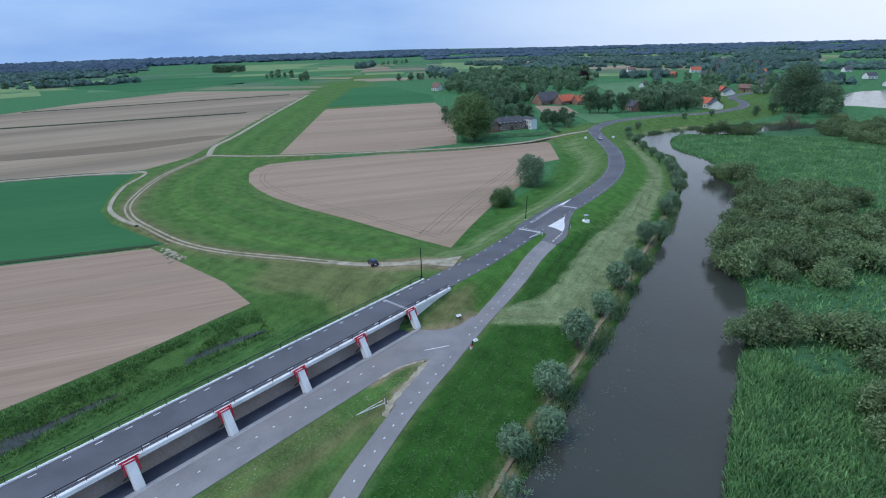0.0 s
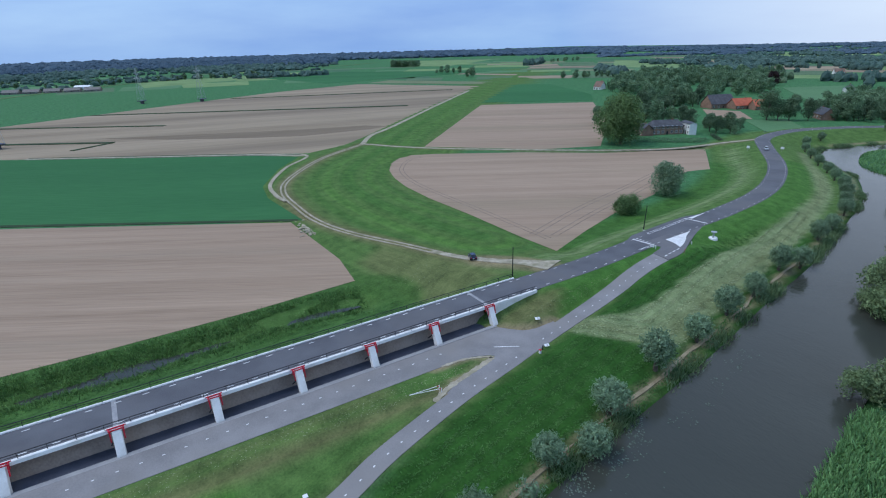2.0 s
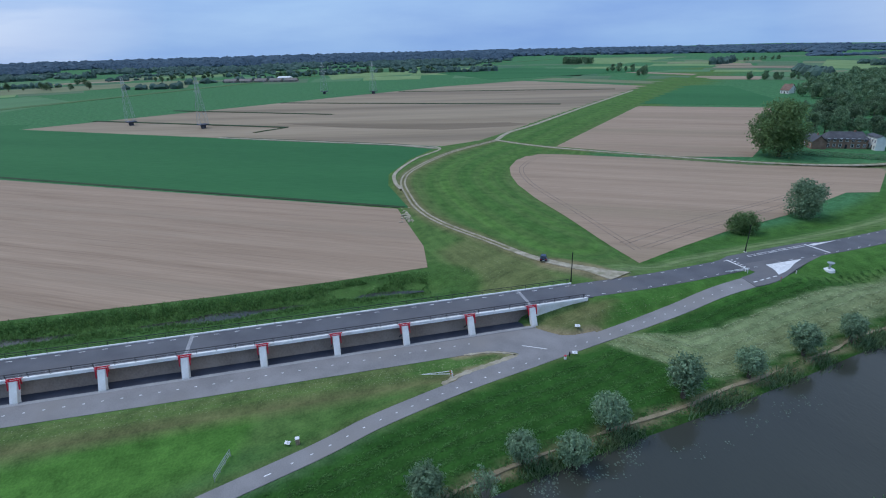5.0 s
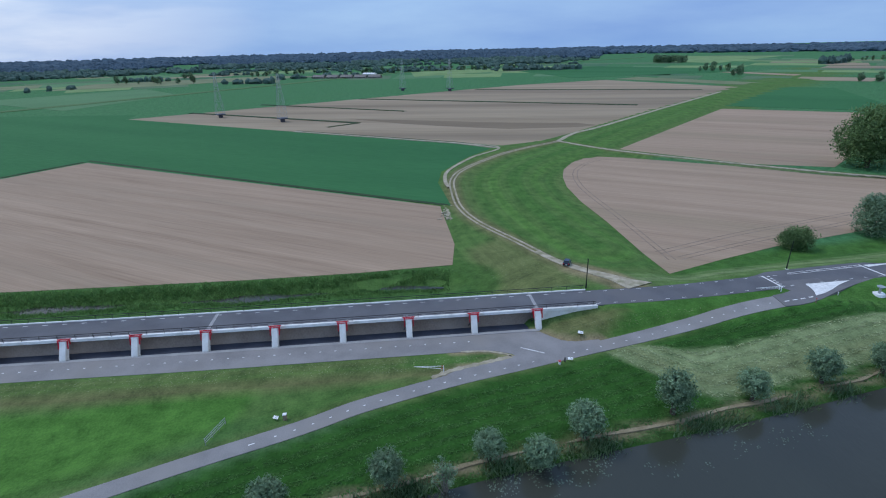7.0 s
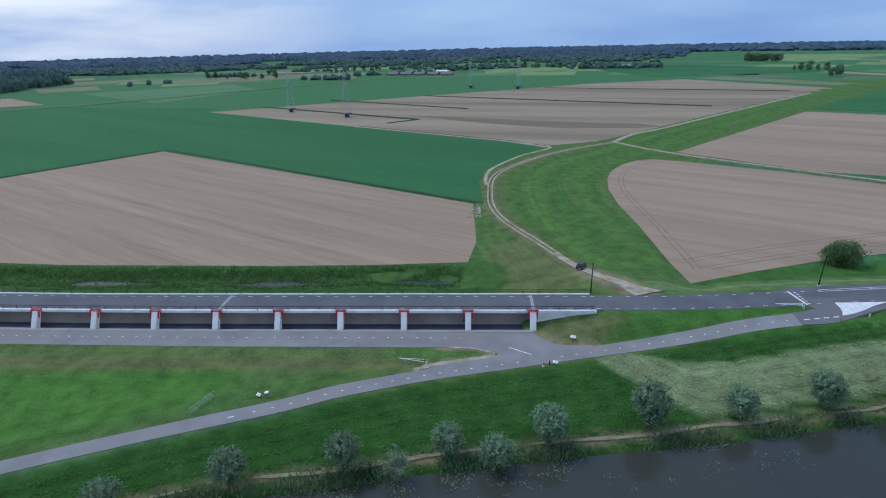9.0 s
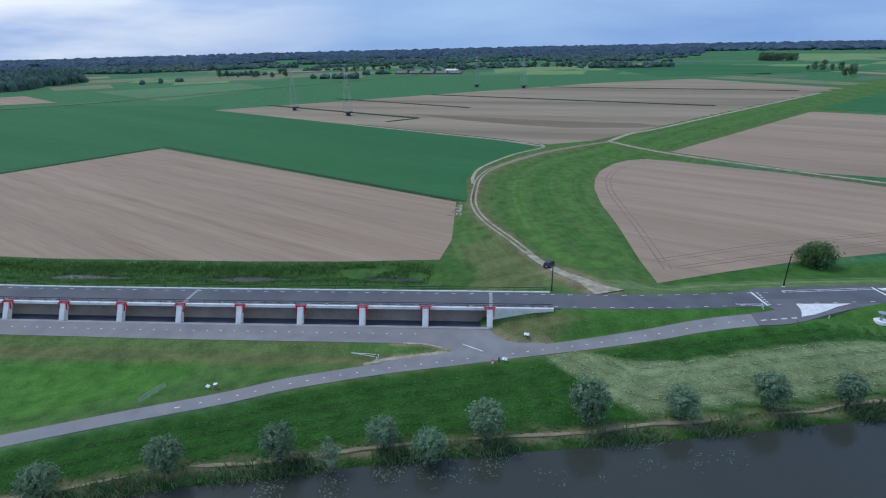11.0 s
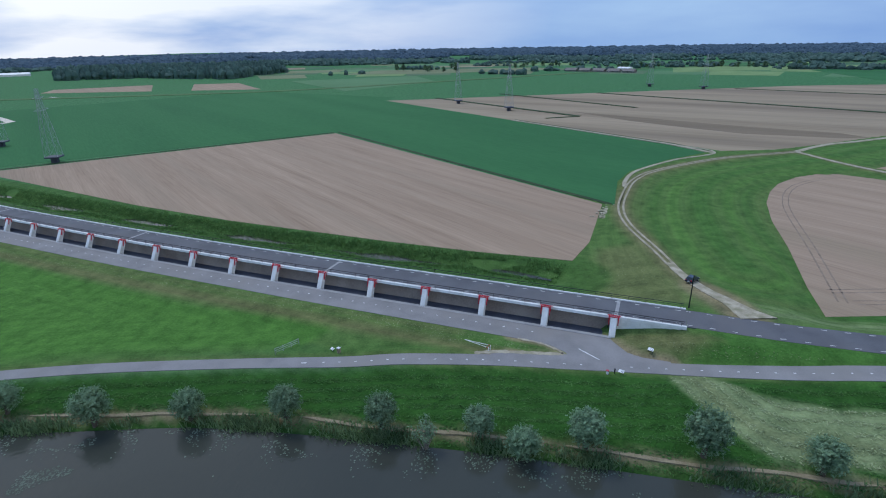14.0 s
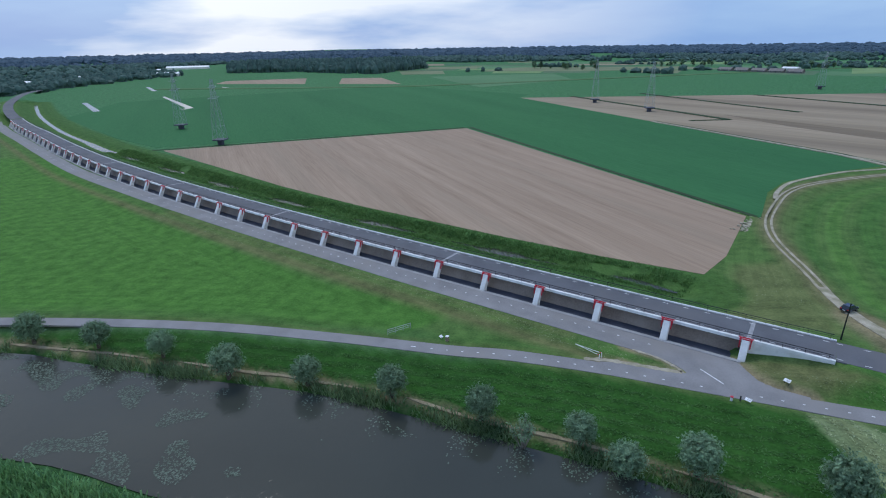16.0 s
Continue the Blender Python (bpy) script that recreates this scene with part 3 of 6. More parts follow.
lay(C_BRIGHT * [0.72, 0.9, 0.8], poly_mask(edge(ROAD, -3.0)[:60] + edge(ROAD, -13.0)[:60][::-1], 3) * 0.6)
lay(C_HAY, poly_mask(HAY, 1.5))
lay(C_DRY, poly_mask(HAY, 3.0) * smooth01(1 - np.abs(near_line(GP, spline([(*q, 0) for q in HAY_OUT], 5))[0] - 3.5) / 2.5) * 0.3)
lay(C_LUSH * 1.3, poly_mask(edge(ROAD, 13.0)[10:62] + edge(ROAD, 27.0)[10:62][::-1], 6) * 0.7)
strip = spline([(-84.5, 98, 0), (-86.0, 108, 0), (-88.0, 124, 0), (-90.4, 146, 0), (-93.8, 173, 0), (-100.5, 207, 0), (-111.5, 234, 0), (-132, 262, 0), (-147, 283, 0)], 5)
lay(C_HAY, line_mask(strip, 1.5, 1.6) * 0.75)
lay(C_HAY, np.clip(line_mask(strip, 4.4, 1.4) - line_mask(strip, 2.9, 1.4), 0, 1) * 0.45)
lay(C_REED, poly_mask([(q[0] + 1.0, q[1]) for q in EAST_BANK] + [(400, -200), (400, 400)], 3))
bank = in_poly(GP, RIVER)
lay(C_SAND, smooth01(1 - np.abs(bank - 2.6) / 1.6) * (GP[:, 0] < np.interp(GP[:, 1], [q[1] for q in WEST_BANK], [q[0] + 6 for q in WEST_BANK])) * 0.8)
lay(C_LUSH * [0.9, 0.75, 0.9], smooth01((1.7 - bank) / 0.8) * 0.8)
lay((C_LUSH + C_DIKE) / 2, line_mask(DITCH, 15, 4) * 0.9)
lay(C_DIKE, line_mask(DITCH, 4.5, 2) * 0.5)
lay(C_DRY, line_mask(TRACK, 4, 3) * 0.6)
lay(C_DRY, line_mask(TRACK_EAST, 4, 2) * 0.6)
lay(C_SAND, line_mask(TRACK, 2.0, 1.5) * 0.35)
lay(C_SAND, line_mask(TRACK[TRACK[:, 0] > -96], 4.5, 3) * 0.5)
dd, _ = near_line(GP, DIKE)
lay(C_LUSH * 1.5, smooth01(1 - np.abs(dd - 1) / 4.5) * 0.55)
lay(C_BRIGHT * 1.12, smooth01(1 - np.abs(dd - 9) / 3.5) * 0.55)
lay(C_LUSH * 1.4, smooth01(1 - np.abs(dd - 15) / 3.0) * 0.45)
lay(C_DRY, smooth01(1 - np.abs(dd - 20) / 2.0) * 0.2)
order = np.argsort(CYCLE[:, 1])
beside = GP[:, 0] < np.interp(GP[:, 1], CYCLE[order, 1], CYCLE[order, 0]) - 1.5
dd, _ = near_line(GP, LOW)
lay(C_DRY, smooth01(1 - np.abs(dd - 9.5) / 3.0) * 0.75 * beside * (GP[:, 0] > np.interp(GP[:, 1], LOW[:, 1], LOW[:, 0])))
lay(C_SAND, smooth01(1.8 - np.abs(in_poly(GP, JUNCTION))) * 0.8 * beside)
lay(C_BRIGHT, smooth01(1 - np.abs(dd - 6.5) / 2.0) * 0.4 * beside * (GP[:, 0] > np.interp(GP[:, 1], LOW[:, 1], LOW[:, 0])))
lay(C_DRY, poly_mask([(-70, 72), (-71, 84), (-69, 90), (-64.5, 84), (-64, 76), (-66, 72)], 3) * 0.7)
nx, ny = len(GX), len(GY)
ids = np.arange(nx * ny).reshape(nx, ny)
quads = np.stack([ids[:-1, :-1], ids[1:, :-1], ids[1:, 1:], ids[:-1, 1:]], -1).reshape(-1, 4)
ground = mesh_object("ground", np.column_stack([GP, GH]).tolist(), quads.tolist(), "grass", True)
att = ground.data.attributes.new("cover", "FLOAT_COLOR", "POINT")
att.data.foreach_set("color", np.column_stack([COVER, np.ones(len(COVER))]).ravel())
swathe = np.minimum.reduce([near_line(GP, q)[0] for q in (CYCLE, LOW, DIKE, ROAD)])
ground.data.attributes.new("swathe", "FLOAT", "POINT").data.foreach_set("value", swathe)
tagged(ground, "flat green river lowland with grassy dikes and banks", "ground", kind="structure")


def flat_sheet(name, poly, z, material, label, category, depth=0.3):
    """A level sheet with a skirt."""
    q = [(x, y, z) for x, y in poly]
    k = len(q)
    low = [(x, y, z - depth) for x, y, _ in q]
    bm = bmesh.new()
    vs = [bm.verts.new(p) for p in q + low]
    bm.faces.new(vs[:k])
    for i in range(k):
        bm.faces.new((vs[i], vs[i + k], vs[(i + 1) % k + k], vs[(i + 1) % k]))
    bmesh.ops.recalc_face_normals(bm, faces=bm.faces)
    bmesh.ops.triangulate(bm, faces=[q for q in bm.faces if len(q.verts) > 4])
    return tagged(bm_object(name, bm, material), label, category, kind="structure")


def ribbon(name, line, left, right, lift, material, label="", category="", kind="structure", skirt=0.4, parent=None):
    """A road-like strip along a line, from left to right metres beside it (left positive), a little above the ground."""
    n = normals(line)
    lo = np.broadcast_to(np.asarray(left, float), (len(line),))
    ro = np.broadcast_to(np.asarray(right, float), (len(line),))
    a = np.column_stack([line[:, :2] + n * lo[:, None], line[:, 2] + lift])
    b = np.column_stack([line[:, :2] - n * ro[:, None], line[:, 2] + lift])
    k = len(line)
    verts = np.vstack([a, b, a - [0, 0, skirt], b - [0, 0, skirt]])
    faces = []
    for i in range(k - 1):
        faces += [(k + i, k + i + 1, i + 1, i), (i, i + 1, 2 * k + i + 1, 2 * k + i), (k + i + 1, k + i, 3 * k + i, 3 * k + i + 1)]
    ob = mesh_object(name, verts.tolist(), faces, material)
    ob.parent = parent
    return tagged(ob, label, category, kind=kind)


M["ditch_edge"] = mat("ditch_edge", (0.022, 0.045, 0.02), (0.045, 0.075, 0.03), 0.1, 1, 0.95, 0.3)
M["pale_crop"] = mat("pale_crop", (0.13, 0.22, 0.08), (0.2, 0.3, 0.12), 0.02, 0.5, 0.95, 0.3)
M["hay_field"] = mat("dry_meadow", (0.14, 0.17, 0.085), (0.2, 0.22, 0.12), 0.02, 0.5, 0.95, 0.3)
river = flat_sheet("water", RIVER, WATER, "water", "calm grey-green river with lily pads along the bank", "river", 0.05)
lake = flat_sheet("water", LAKE, WATER, "water", "distant pale lake beside the village", "lake", 0.05)
ribbon("water", np.column_stack([DITCH[:, :2], np.full(len(DITCH), WATER)]), np.interp(DITCH[:, 1], [-330, -270, 30, 53], [1.5, 3.4, 3.4, 0.3]), np.interp(DITCH[:, 1], [-330, -270, 30, 53], [1.5, 3.4, 3.4, 0.3]), 0.0, "water", "narrow reed-lined ditch with open water", "ditch", skirt=0.02)

for material, poly, label in FIELDS:
    flat_sheet("field", poly, LEVEL + 0.08, material, label, "field")

# ---- roads ----
road = ribbon("road", ROAD, 3.6 + 1.6 * smooth01((ROAD[:, 1] - 127) / 3) * smooth01((164 - ROAD[:, 1]) / 6), 3.7, 0.04, "asphalt", "grey asphalt dike road with dashed white edge lines", "road")
ribbon("road", APPROACH, 4.0, 4.0, 0.04, "asphalt", "asphalt road leading onto the bridge", "road")
ribbon("path", CYCLE, np.interp(CYCLE[:, 1], [5, 33, 80, 100, 120, 130], [1.65, 1.85, 1.8, 2.15, 2.4, 2.5]), np.interp(CYCLE[:, 1], [5, 33, 80, 100, 120, 130], [1.65, 1.85, 1.8, 2.15, 2.4, 2.5]), 0.07, "old_asphalt", "worn grey asphalt cycle path beside the river", "path")
ribbon("path", LOW, 3.6, np.interp(LOW[:, 1], [-20, 10], [3.2, 3.5]), 0.04, "old_asphalt", "worn asphalt service path along the foot of the bridge", "path")
RAMP = TRACK[TRACK[:, 0] > -112]
for a, b in ((1.2, -0.5), (-0.5, 1.2)):
    ribbon("track", TRACK[TRACK[:, 0] < -109], a, b, 0.12, "gravel", "pale wheel rut of the gravel farm track", "track")
for line, w, label in ((RAMP, (np.interp(RAMP[:, 0], [-104, -80], [1.1, 1.5]), np.interp(RAMP[:, 0], [-104, -92, -86, -82, -79], [1.1, 1.3, 2.0, 3.6, 6.0])), "pale gravel farm track up to the dike road"), (TRACK_EAST, 1.2, "narrow pale concrete farm track"), (TRACK_NORTH, 1.5, "sandy track along the dike"), (TRACK_WEST[TRACK_WEST[:, 1] > 62], 0.8, "sandy field track")):
    a, b = w if isinstance(w, tuple) else (w, w)
    ribbon("track", line, a, b, 0.16, "gravel", label, "track")

far_lane = np.array([(-281.0, 102.0, 0.5), (-302.0, 80.5, 0.5), (-335.0, 31.0, 0.45), (-376.0, -30.0, 0.4)])
ribbon("track", far_lane, 1.4, 1.4, 0.2, "gravel", "narrow pale concrete farm lane", "track")
ribbon("ditch", far_lane, -1.5, 3.4, 0.16, "ditch_edge", "narrow overgrown field ditch", "ditch")

# wheel ruts on the headland of the ploughed field
M["rut"] = mat("pressed_soil", (0.2, 0.15, 0.11), (0.3, 0.23, 0.175), 0.3, 3, 0.95, 0.3)
for line in ([(-104, 119), (-140, 120), (-188, 121), (-218, 129), (-236, 144), (-238, 152)], [(-104, 121), (-114, 150), (-124, 185), (-138, 226)], [(-109, 117), (-121, 150), (-132, 190), (-146, 236)]):
    for off in (0.0, 1.9):
        ln = spline([(x, y, LEVEL + 0.08) for x, y in line], 8)
        ribbon("wheel_rut", ln, off + 0.22, 0.22 - off, 0.012, "rut", "pressed tractor rut in the bare soil", "rut", skirt=0.01)

# distant fields, strips and ditches
FAR_FIELDS = [
    ("soil", [(-477, -712), (-533, -573), (-627, -675), (-525, -756)]), ("soil", [(-650, -614), (-685, -557), (-588, -435), (-553, -523)]), ("meadow_fresh", [(-583, -300), (-735, -495), (-882, -337), (-753, -244)]),
    ("hay_field", [(-900, -500), (-960, -325), (-1120, -100), (-1180, -200), (-1050, -500)]), ("pale_crop", [(-1010, 85), (-1180, 85), (-1290, 450), (-1210, 460)]), ("pale_crop", [(-1330, 723), (-1200, 780), (-1500, 1150), (-1750, 900)]),
]
DARK_BAND = [(-438, 6), (-408, 72), (-383, 130), (-369, 178), (-354, 190), (-349, 173), (-352, 123), (-370, 90), (-394, 53)]
MORE_FIELDS = [
    ("crop", [(-620, 480), (-540, 395), (-440, 330), (-375, 425), (-420, 470), (-560, 540)]), ("pale_crop", [(-1060, 1236), (-845, 1215), (-669, 973), (-803, 938)]), ("pale_crop", [(-742, 1435), (-620, 1723), (-770, 2133), (-977, 1885)]), ("hay_field", [(-800, 380), (-640, 480), (-660, 520), (-830, 430)]), ("soil", [(-1000, 560), (-760, 640), (-780, 665), (-1020, 580)]),
    ("pale_crop", [(-1400, 760), (-1050, 1000), (-1100, 1040), (-1450, 800)]), ("crop", [(-900, 700), (-1200, 500), (-1100, 300), (-850, 330)]), ("meadow_fresh", [(-212, 515), (-320, 665), (-286, 729), (-204, 600)]), ("meadow_fresh", [(-158, 345), (-205, 395), (-190, 420), (-152, 378)]),
    ("soil", [(-232, 395), (-205, 405), (-235, 440), (-262, 432)]), ("hay_field", [(-330, 1500), (-900, 1300), (-880, 1380), (-330, 1600)]), ("pale_crop", [(-100, 1500), (-500, 1750), (-450, 1830), (-60, 1600)]),
]
M["meadow_dark"] = mat("dark_meadow", (0.042, 0.118, 0.058), (0.065, 0.155, 0.075), 0.01, 0.3, 0.95, 0.3)
M["meadow_dull"] = mat("dull_meadow", (0.075, 0.14, 0.07), (0.105, 0.178, 0.09), 0.01, 0.3, 0.95, 0.3)
M["meadow_fresh"] = mat("fresh_meadow", (0.075, 0.175, 0.075), (0.1, 0.215, 0.095), 0.01, 0.3, 0.95, 0.3)
STRIPS = []
rng = np.random.default_rng(17)
for a0, a1, r0, r1, turn in ((150, 215, 960, 1480, 20), (112, 150, 900, 1900, 47), (92, 112, 1050, 1900, 30)):
    u = r0
    while u < r1:
        du = rng.uniform(55, 130)
        a = a0
        while a < a1:
            da = rng.uniform(2.5, 7.0)
            if rng.random() < 0.62:
                skew = rng.uniform(-0.6, 0.6)
                ends = [(u, a), (u, a + da * 0.94), (u + du * 0.92, a + da * 0.94 + skew), (u + du * 0.92, a + skew)]
                STRIPS.append((("meadow_dark", "meadow_dull", "meadow_fresh", "meadow_fresh", "pale_crop", "hay_field", "meadow_dull", "soil_c")[rng.integers(0, 8)], [(r * math.cos(radians(q)), r * math.sin(radians(q))) for r, q in ends]))
            a += da
        u += du
for k, (material, poly) in enumerate(STRIPS):
    flat_sheet("field", poly, LEVEL + 0.05 + 0.006 * (k % 11), material, {"meadow_dark": "distant dark green meadow strip", "meadow_dull": "distant dull green meadow strip", "meadow_fresh": "distant fresh green meadow strip", "pale_crop": "distant pale green meadow", "hay_field": "distant dry meadow strip", "soil_c": "distant bare brown field"}[material], "field")
for k, (material, poly) in enumerate(FAR_FIELDS + MORE_FIELDS):
    flat_sheet("field", poly, LEVEL + 0.13 + 0.006 * k, material, {"soil": "distant bare brown field", "crop": "distant dark green field", "pale_crop": "distant pale green meadow", "hay_field": "distant dry meadow strip", "meadow_fresh": "fresh green meadow beside the village"}[material], "field")
M["soil_dark"] = mat("moist_ploughed_soil", (0.15, 0.115, 0.08), (0.235, 0.185, 0.13), 0.02, 0.3, 0.95, 0.4, stretch=(1, 0.06, 1), turn=SOIL_C, spec=0.1, contrast=0.9)
flat_sheet("field", DARK_BAND, LEVEL + 0.11, "soil_dark", "darker moist band of the ploughed field", "field")
for a, b, w in (((-522, -151), (-410, 15), 2.4), ((-410, 15), (-392, -8), 1.4), ((-611, 6), (-466, 268), 3.0), ((-581, -97), (-478, 54), 2.2), ((-690, 150), (-590, 400), 2.6), ((-292, -131), (-169, 61), 1.2), ((-127, -243), (-288, -132), 1.2)):
    ribbon("ditch", np.array([(*a, LEVEL), ((a[0] + b[0]) / 2, (a[1] + b[1]) / 2, LEVEL), (*b, LEVEL)], float), w, w, 0.4 if a[0] < -400 else 0.15, "ditch_edge", "narrow field ditch overgrown with tall weeds", "ditch", skirt=0.8)
for poly in ([(-322, -580), (-316, -574), (-262, -434), (-254, -432), (-256, -426), (-268, -430)], [(-241, -592), (-236, -592), (-203, -490), (-209, -489)], [(-396, -755), (-390, -753), (-357, -672), (-363, -671)], [(-442, -642), (-438, -640), (-429, -593), (-434, -592)]):
    flat_sheet("water", poly, LEVEL + 0.14, "water", "narrow open field ditch reflecting the sky", "ditch", 0.3)
M["verge"] = mat("dike_grass", (0.06, 0.13, 0.045), (0.095, 0.175, 0.065), 0.03, 0.5, 0.95, 0.3)
ribbon("dike", spline([(-380, -700, 1.2), (-475, -534, 1.2), (-569, -391, 1.2), (-753, -244, 1.2), (-1000, -60, 1.2), (-1181, 85, 1.2), (-1400, 420, 1.2), (-1680, 823, 1.2)], 40), 9, 9, -0.6, "verge", "low far grass dike", "dike", skirt=0.8)
flat_sheet("path", JUNCTION, 1.478, "old_asphalt", "worn asphalt fork of the two paths with sandy edges", "path", 0.5)
flat_sheet("path", [(-78.6, 131.0), (-75.4, 129.4), (-73.6, 130.2), (-72.6, 127.6), (-71.9, 124.6), (-66.7, 124.0), (-66.9, 127.4), (-67.6, 130.6), (-68.9, 134.1), (-71.6, 139.6), (-74.3, 145.8), (-77.2, 153.6), (-79.4, 157.0), (-79.4, 145.0)], 4.228, "mid_asphalt", "asphalt mouth of the cycle path at the road", "path", 0.6)
# crumbling sandy verge round the tongue of grass
for line, w in (([(-53.6, 46.6, 1.42), (-55.4, 50.2, 1.42), (-56.7, 54.6, 1.42), (-58.0, 59.6, 1.42), (-58.9, 62.6, 1.42)], 0.75), ([(-59.0, 62.8, 1.42), (-60.3, 61.2, 1.42), (-61.6, 57.5, 1.42), (-61.9, 53.0, 1.42)], 0.4)):
    ln = spline(line, 0.6)
    w = w * (0.6 + 0.6 * np.abs(np.sin(np.arange(len(ln)) * 1.9)) * np.abs(np.cos(np.arange(len(ln)) * 0.7)))
    ribbon("verge", ln, w, w * 0.6, 0.075, "gravel", "crumbling pale sandy edge of the path", "verge", skirt=0.15)


# ---- markings ----
class Strip:
    """Collects flat patches of paint that lie a little above a road."""

    def __init__(self):
        self.v, self.f = [], []

    def bar(self, a, b, width, z, thick=0.012):
        a, b = np.array(a[:2], float), np.array(b[:2], float)
        d = (b - a) / max(np.linalg.norm(b - a), 1e-6)
        n = np.array([-d[1], d[0]]) * width / 2
        self.poly([a - n, b - n, b + n, a + n], z, thick)

    def poly(self, pts, z, thick=0.012):
        k, o = len(pts), len(self.v)
        self.v += [(p[0], p[1], z + thick) for p in pts] + [(p[0], p[1], z) for p in pts]
        self.f += [tuple(range(o, o + k))] + [(o + i, o + k + i, o + k + (i + 1) % k, o + (i + 1) % k) for i in range(k)]

    def dashes(self, line, off, length, every, width, lift, start=0.0, stop=1e9):
        n = normals(line)
        p = np.column_stack([line[:, :2] + n * off, line[:, 2]])
        s = np.concatenate([[0], np.cumsum(np.hypot(*np.diff(p[:, :2], axis=0).T))])
        at = start
        while at + length < min(s[-1], stop):
            a = [np.interp(at, s, p[:, i]) for i in range(3)]
            b = [np.interp(at + length, s, p[:, i]) for i in range(3)]
            self.bar(a, b, width, (a[2] + b[2]) / 2 + lift)
            at += every

    def build(self, name, material, parent=None, label="", category=""):
        ob = mesh_object(name, self.v, self.f, material)
        ob.parent = parent
        return tagged(ob, label, category, kind="structure")


paint = Strip()
paint.dashes(ROAD, 2.95, 1.0, 4.0, 0.12, 0.045)
paint.dashes(ROAD, -2.95, 1.0, 4.0, 0.12, 0.045)
paint.poly([(-76.4, 135.8), (-74.1, 135.5), (-72.4, 134.9), (-70.5, 133.9), (-71.5, 136.9), (-73.1, 140.0), (-75.1, 143.2), (-76.9, 147.3)], 4.25)
paint.bar((-82.0, 128.9), (-75.4, 129.6), 0.5, 4.245)
paint.bar((-85.2, 156.6), (-78.2, 157.6), 0.5, 4.245)
for k in range(6):
    paint.bar((-81.6 + k * 1.1, 129.9), (-81.5 + k * 1.1, 130.5), 0.35, 4.245)
paint.bar((-82.1, 136.0), (-84.1, 156.0), 0.14, 4.245)
paint.bar((-82.9, 136.0), (-84.9, 156.0), 0.14, 4.245)
paint.bar((-82.1, 136.0), (-82.9, 136.0), 0.14, 4.245)
paint.poly([(-83.6, 158.0), (-84.9, 157.6), (-85.0, 167.0)], 4.245)
for k in range(4):
    paint.bar((-68.75 - k * 0.37, 125.2 + k * 2.15), (-68.95 - k * 0.37, 126.4 + k * 2.15), 0.32, 4.235)
paint.build("road_marking", "paint", None, "white dashes and a filled white triangle on the road", "marking")
dots = Strip()
dots.dashes(CYCLE, -0.1, 0.4, 3.0, 0.2, 0.075, 199.0, 309.0)
dots.dashes(CYCLE, -0.2, 1.0, 60.0, 0.2, 0.075, 195.0, 200.0)
dots.dashes(LOW, 0.2, 0.4, 3.0, 0.2, 0.045)
dots.bar((-61.9, 65.0), (-59.3, 69.2), 0.22, 1.485)
dots.build("path_marking", "paint", None, "short white centre dashes on the paths", "marking")

# ---- bridge ----
line = BRIDGE[::-1]
arc = np.concatenate([[0], np.cumsum(np.hypot(*np.diff(line[:, :2], axis=0).T))])


def station(s):
    """Pose of the bridge at s metres from its north end: x to the east side, y to the north, z up from the road."""
    p = [np.interp(s, arc, line[:, i]) for i in range(3)]
    q = [np.interp(s + 1.0, arc, line[:, i]) for i in range(2)]
    r = [np.interp(s - 1.0, arc, line[:, i]) for i in range(2)]
    a = math.degrees(math.atan2(r[1] - q[1], r[0] - q[0])) - 90
    return pose(p[0], p[1], p[2], 0, 0, a)


BAY, BAYS, FIRST = 13.72, 37, 13.5
END = FIRST + BAY * BAYS
BL = np.array([(*station(s).translation,) for s in np.arange(0, END + 16, 2.75)])
bridge = new("bridge")
bridge.location = (-75.3, 84.0, 4.8)
bpy.context.view_layer.update()
BASE = Matrix.Translation((75.3, -84.0, -4.8))
tagged(bridge, "long low white concrete bridge with red steel pier frames", "bridge")


def under(ob, m=None):
    """Makes ob a part of the bridge."""
    ob.parent = bridge
    if m is not None:
        ob.matrix_basis = BASE @ m
    else:
        ob.matrix_basis = BASE
    return ob


def profile(name, pts, material, first=0.0, last=END + 16, label="", step=2.75):
    """A body of constant section (u to the east, z above the road) along the bridge."""
    stations = [station(s) for s in np.arange(first, last, step)] + [station(last)]
    k = len(pts)
    v = [m @ Vector((u, 0, z)) for m in stations for u, z in pts]
    f = [(i * k + j, i * k + (j + 1) % k, (i + 1) * k + (j + 1) % k, (i + 1) * k + j) for i in range(len(stations) - 1) for j in range(k)]
    f += [tuple(range(k))[::-1], tuple((len(stations) - 1) * k + j for j in range(k))]
    ob = mesh_object(name, v, f, material)
    bm = bmesh.new()
    bm.from_mesh(ob.data)
    bmesh.ops.recalc_face_normals(bm, faces=bm.faces)
    bm.to_mesh(ob.data)
    bm.free()
    if label:
        ob["label"] = label
    return under(ob)


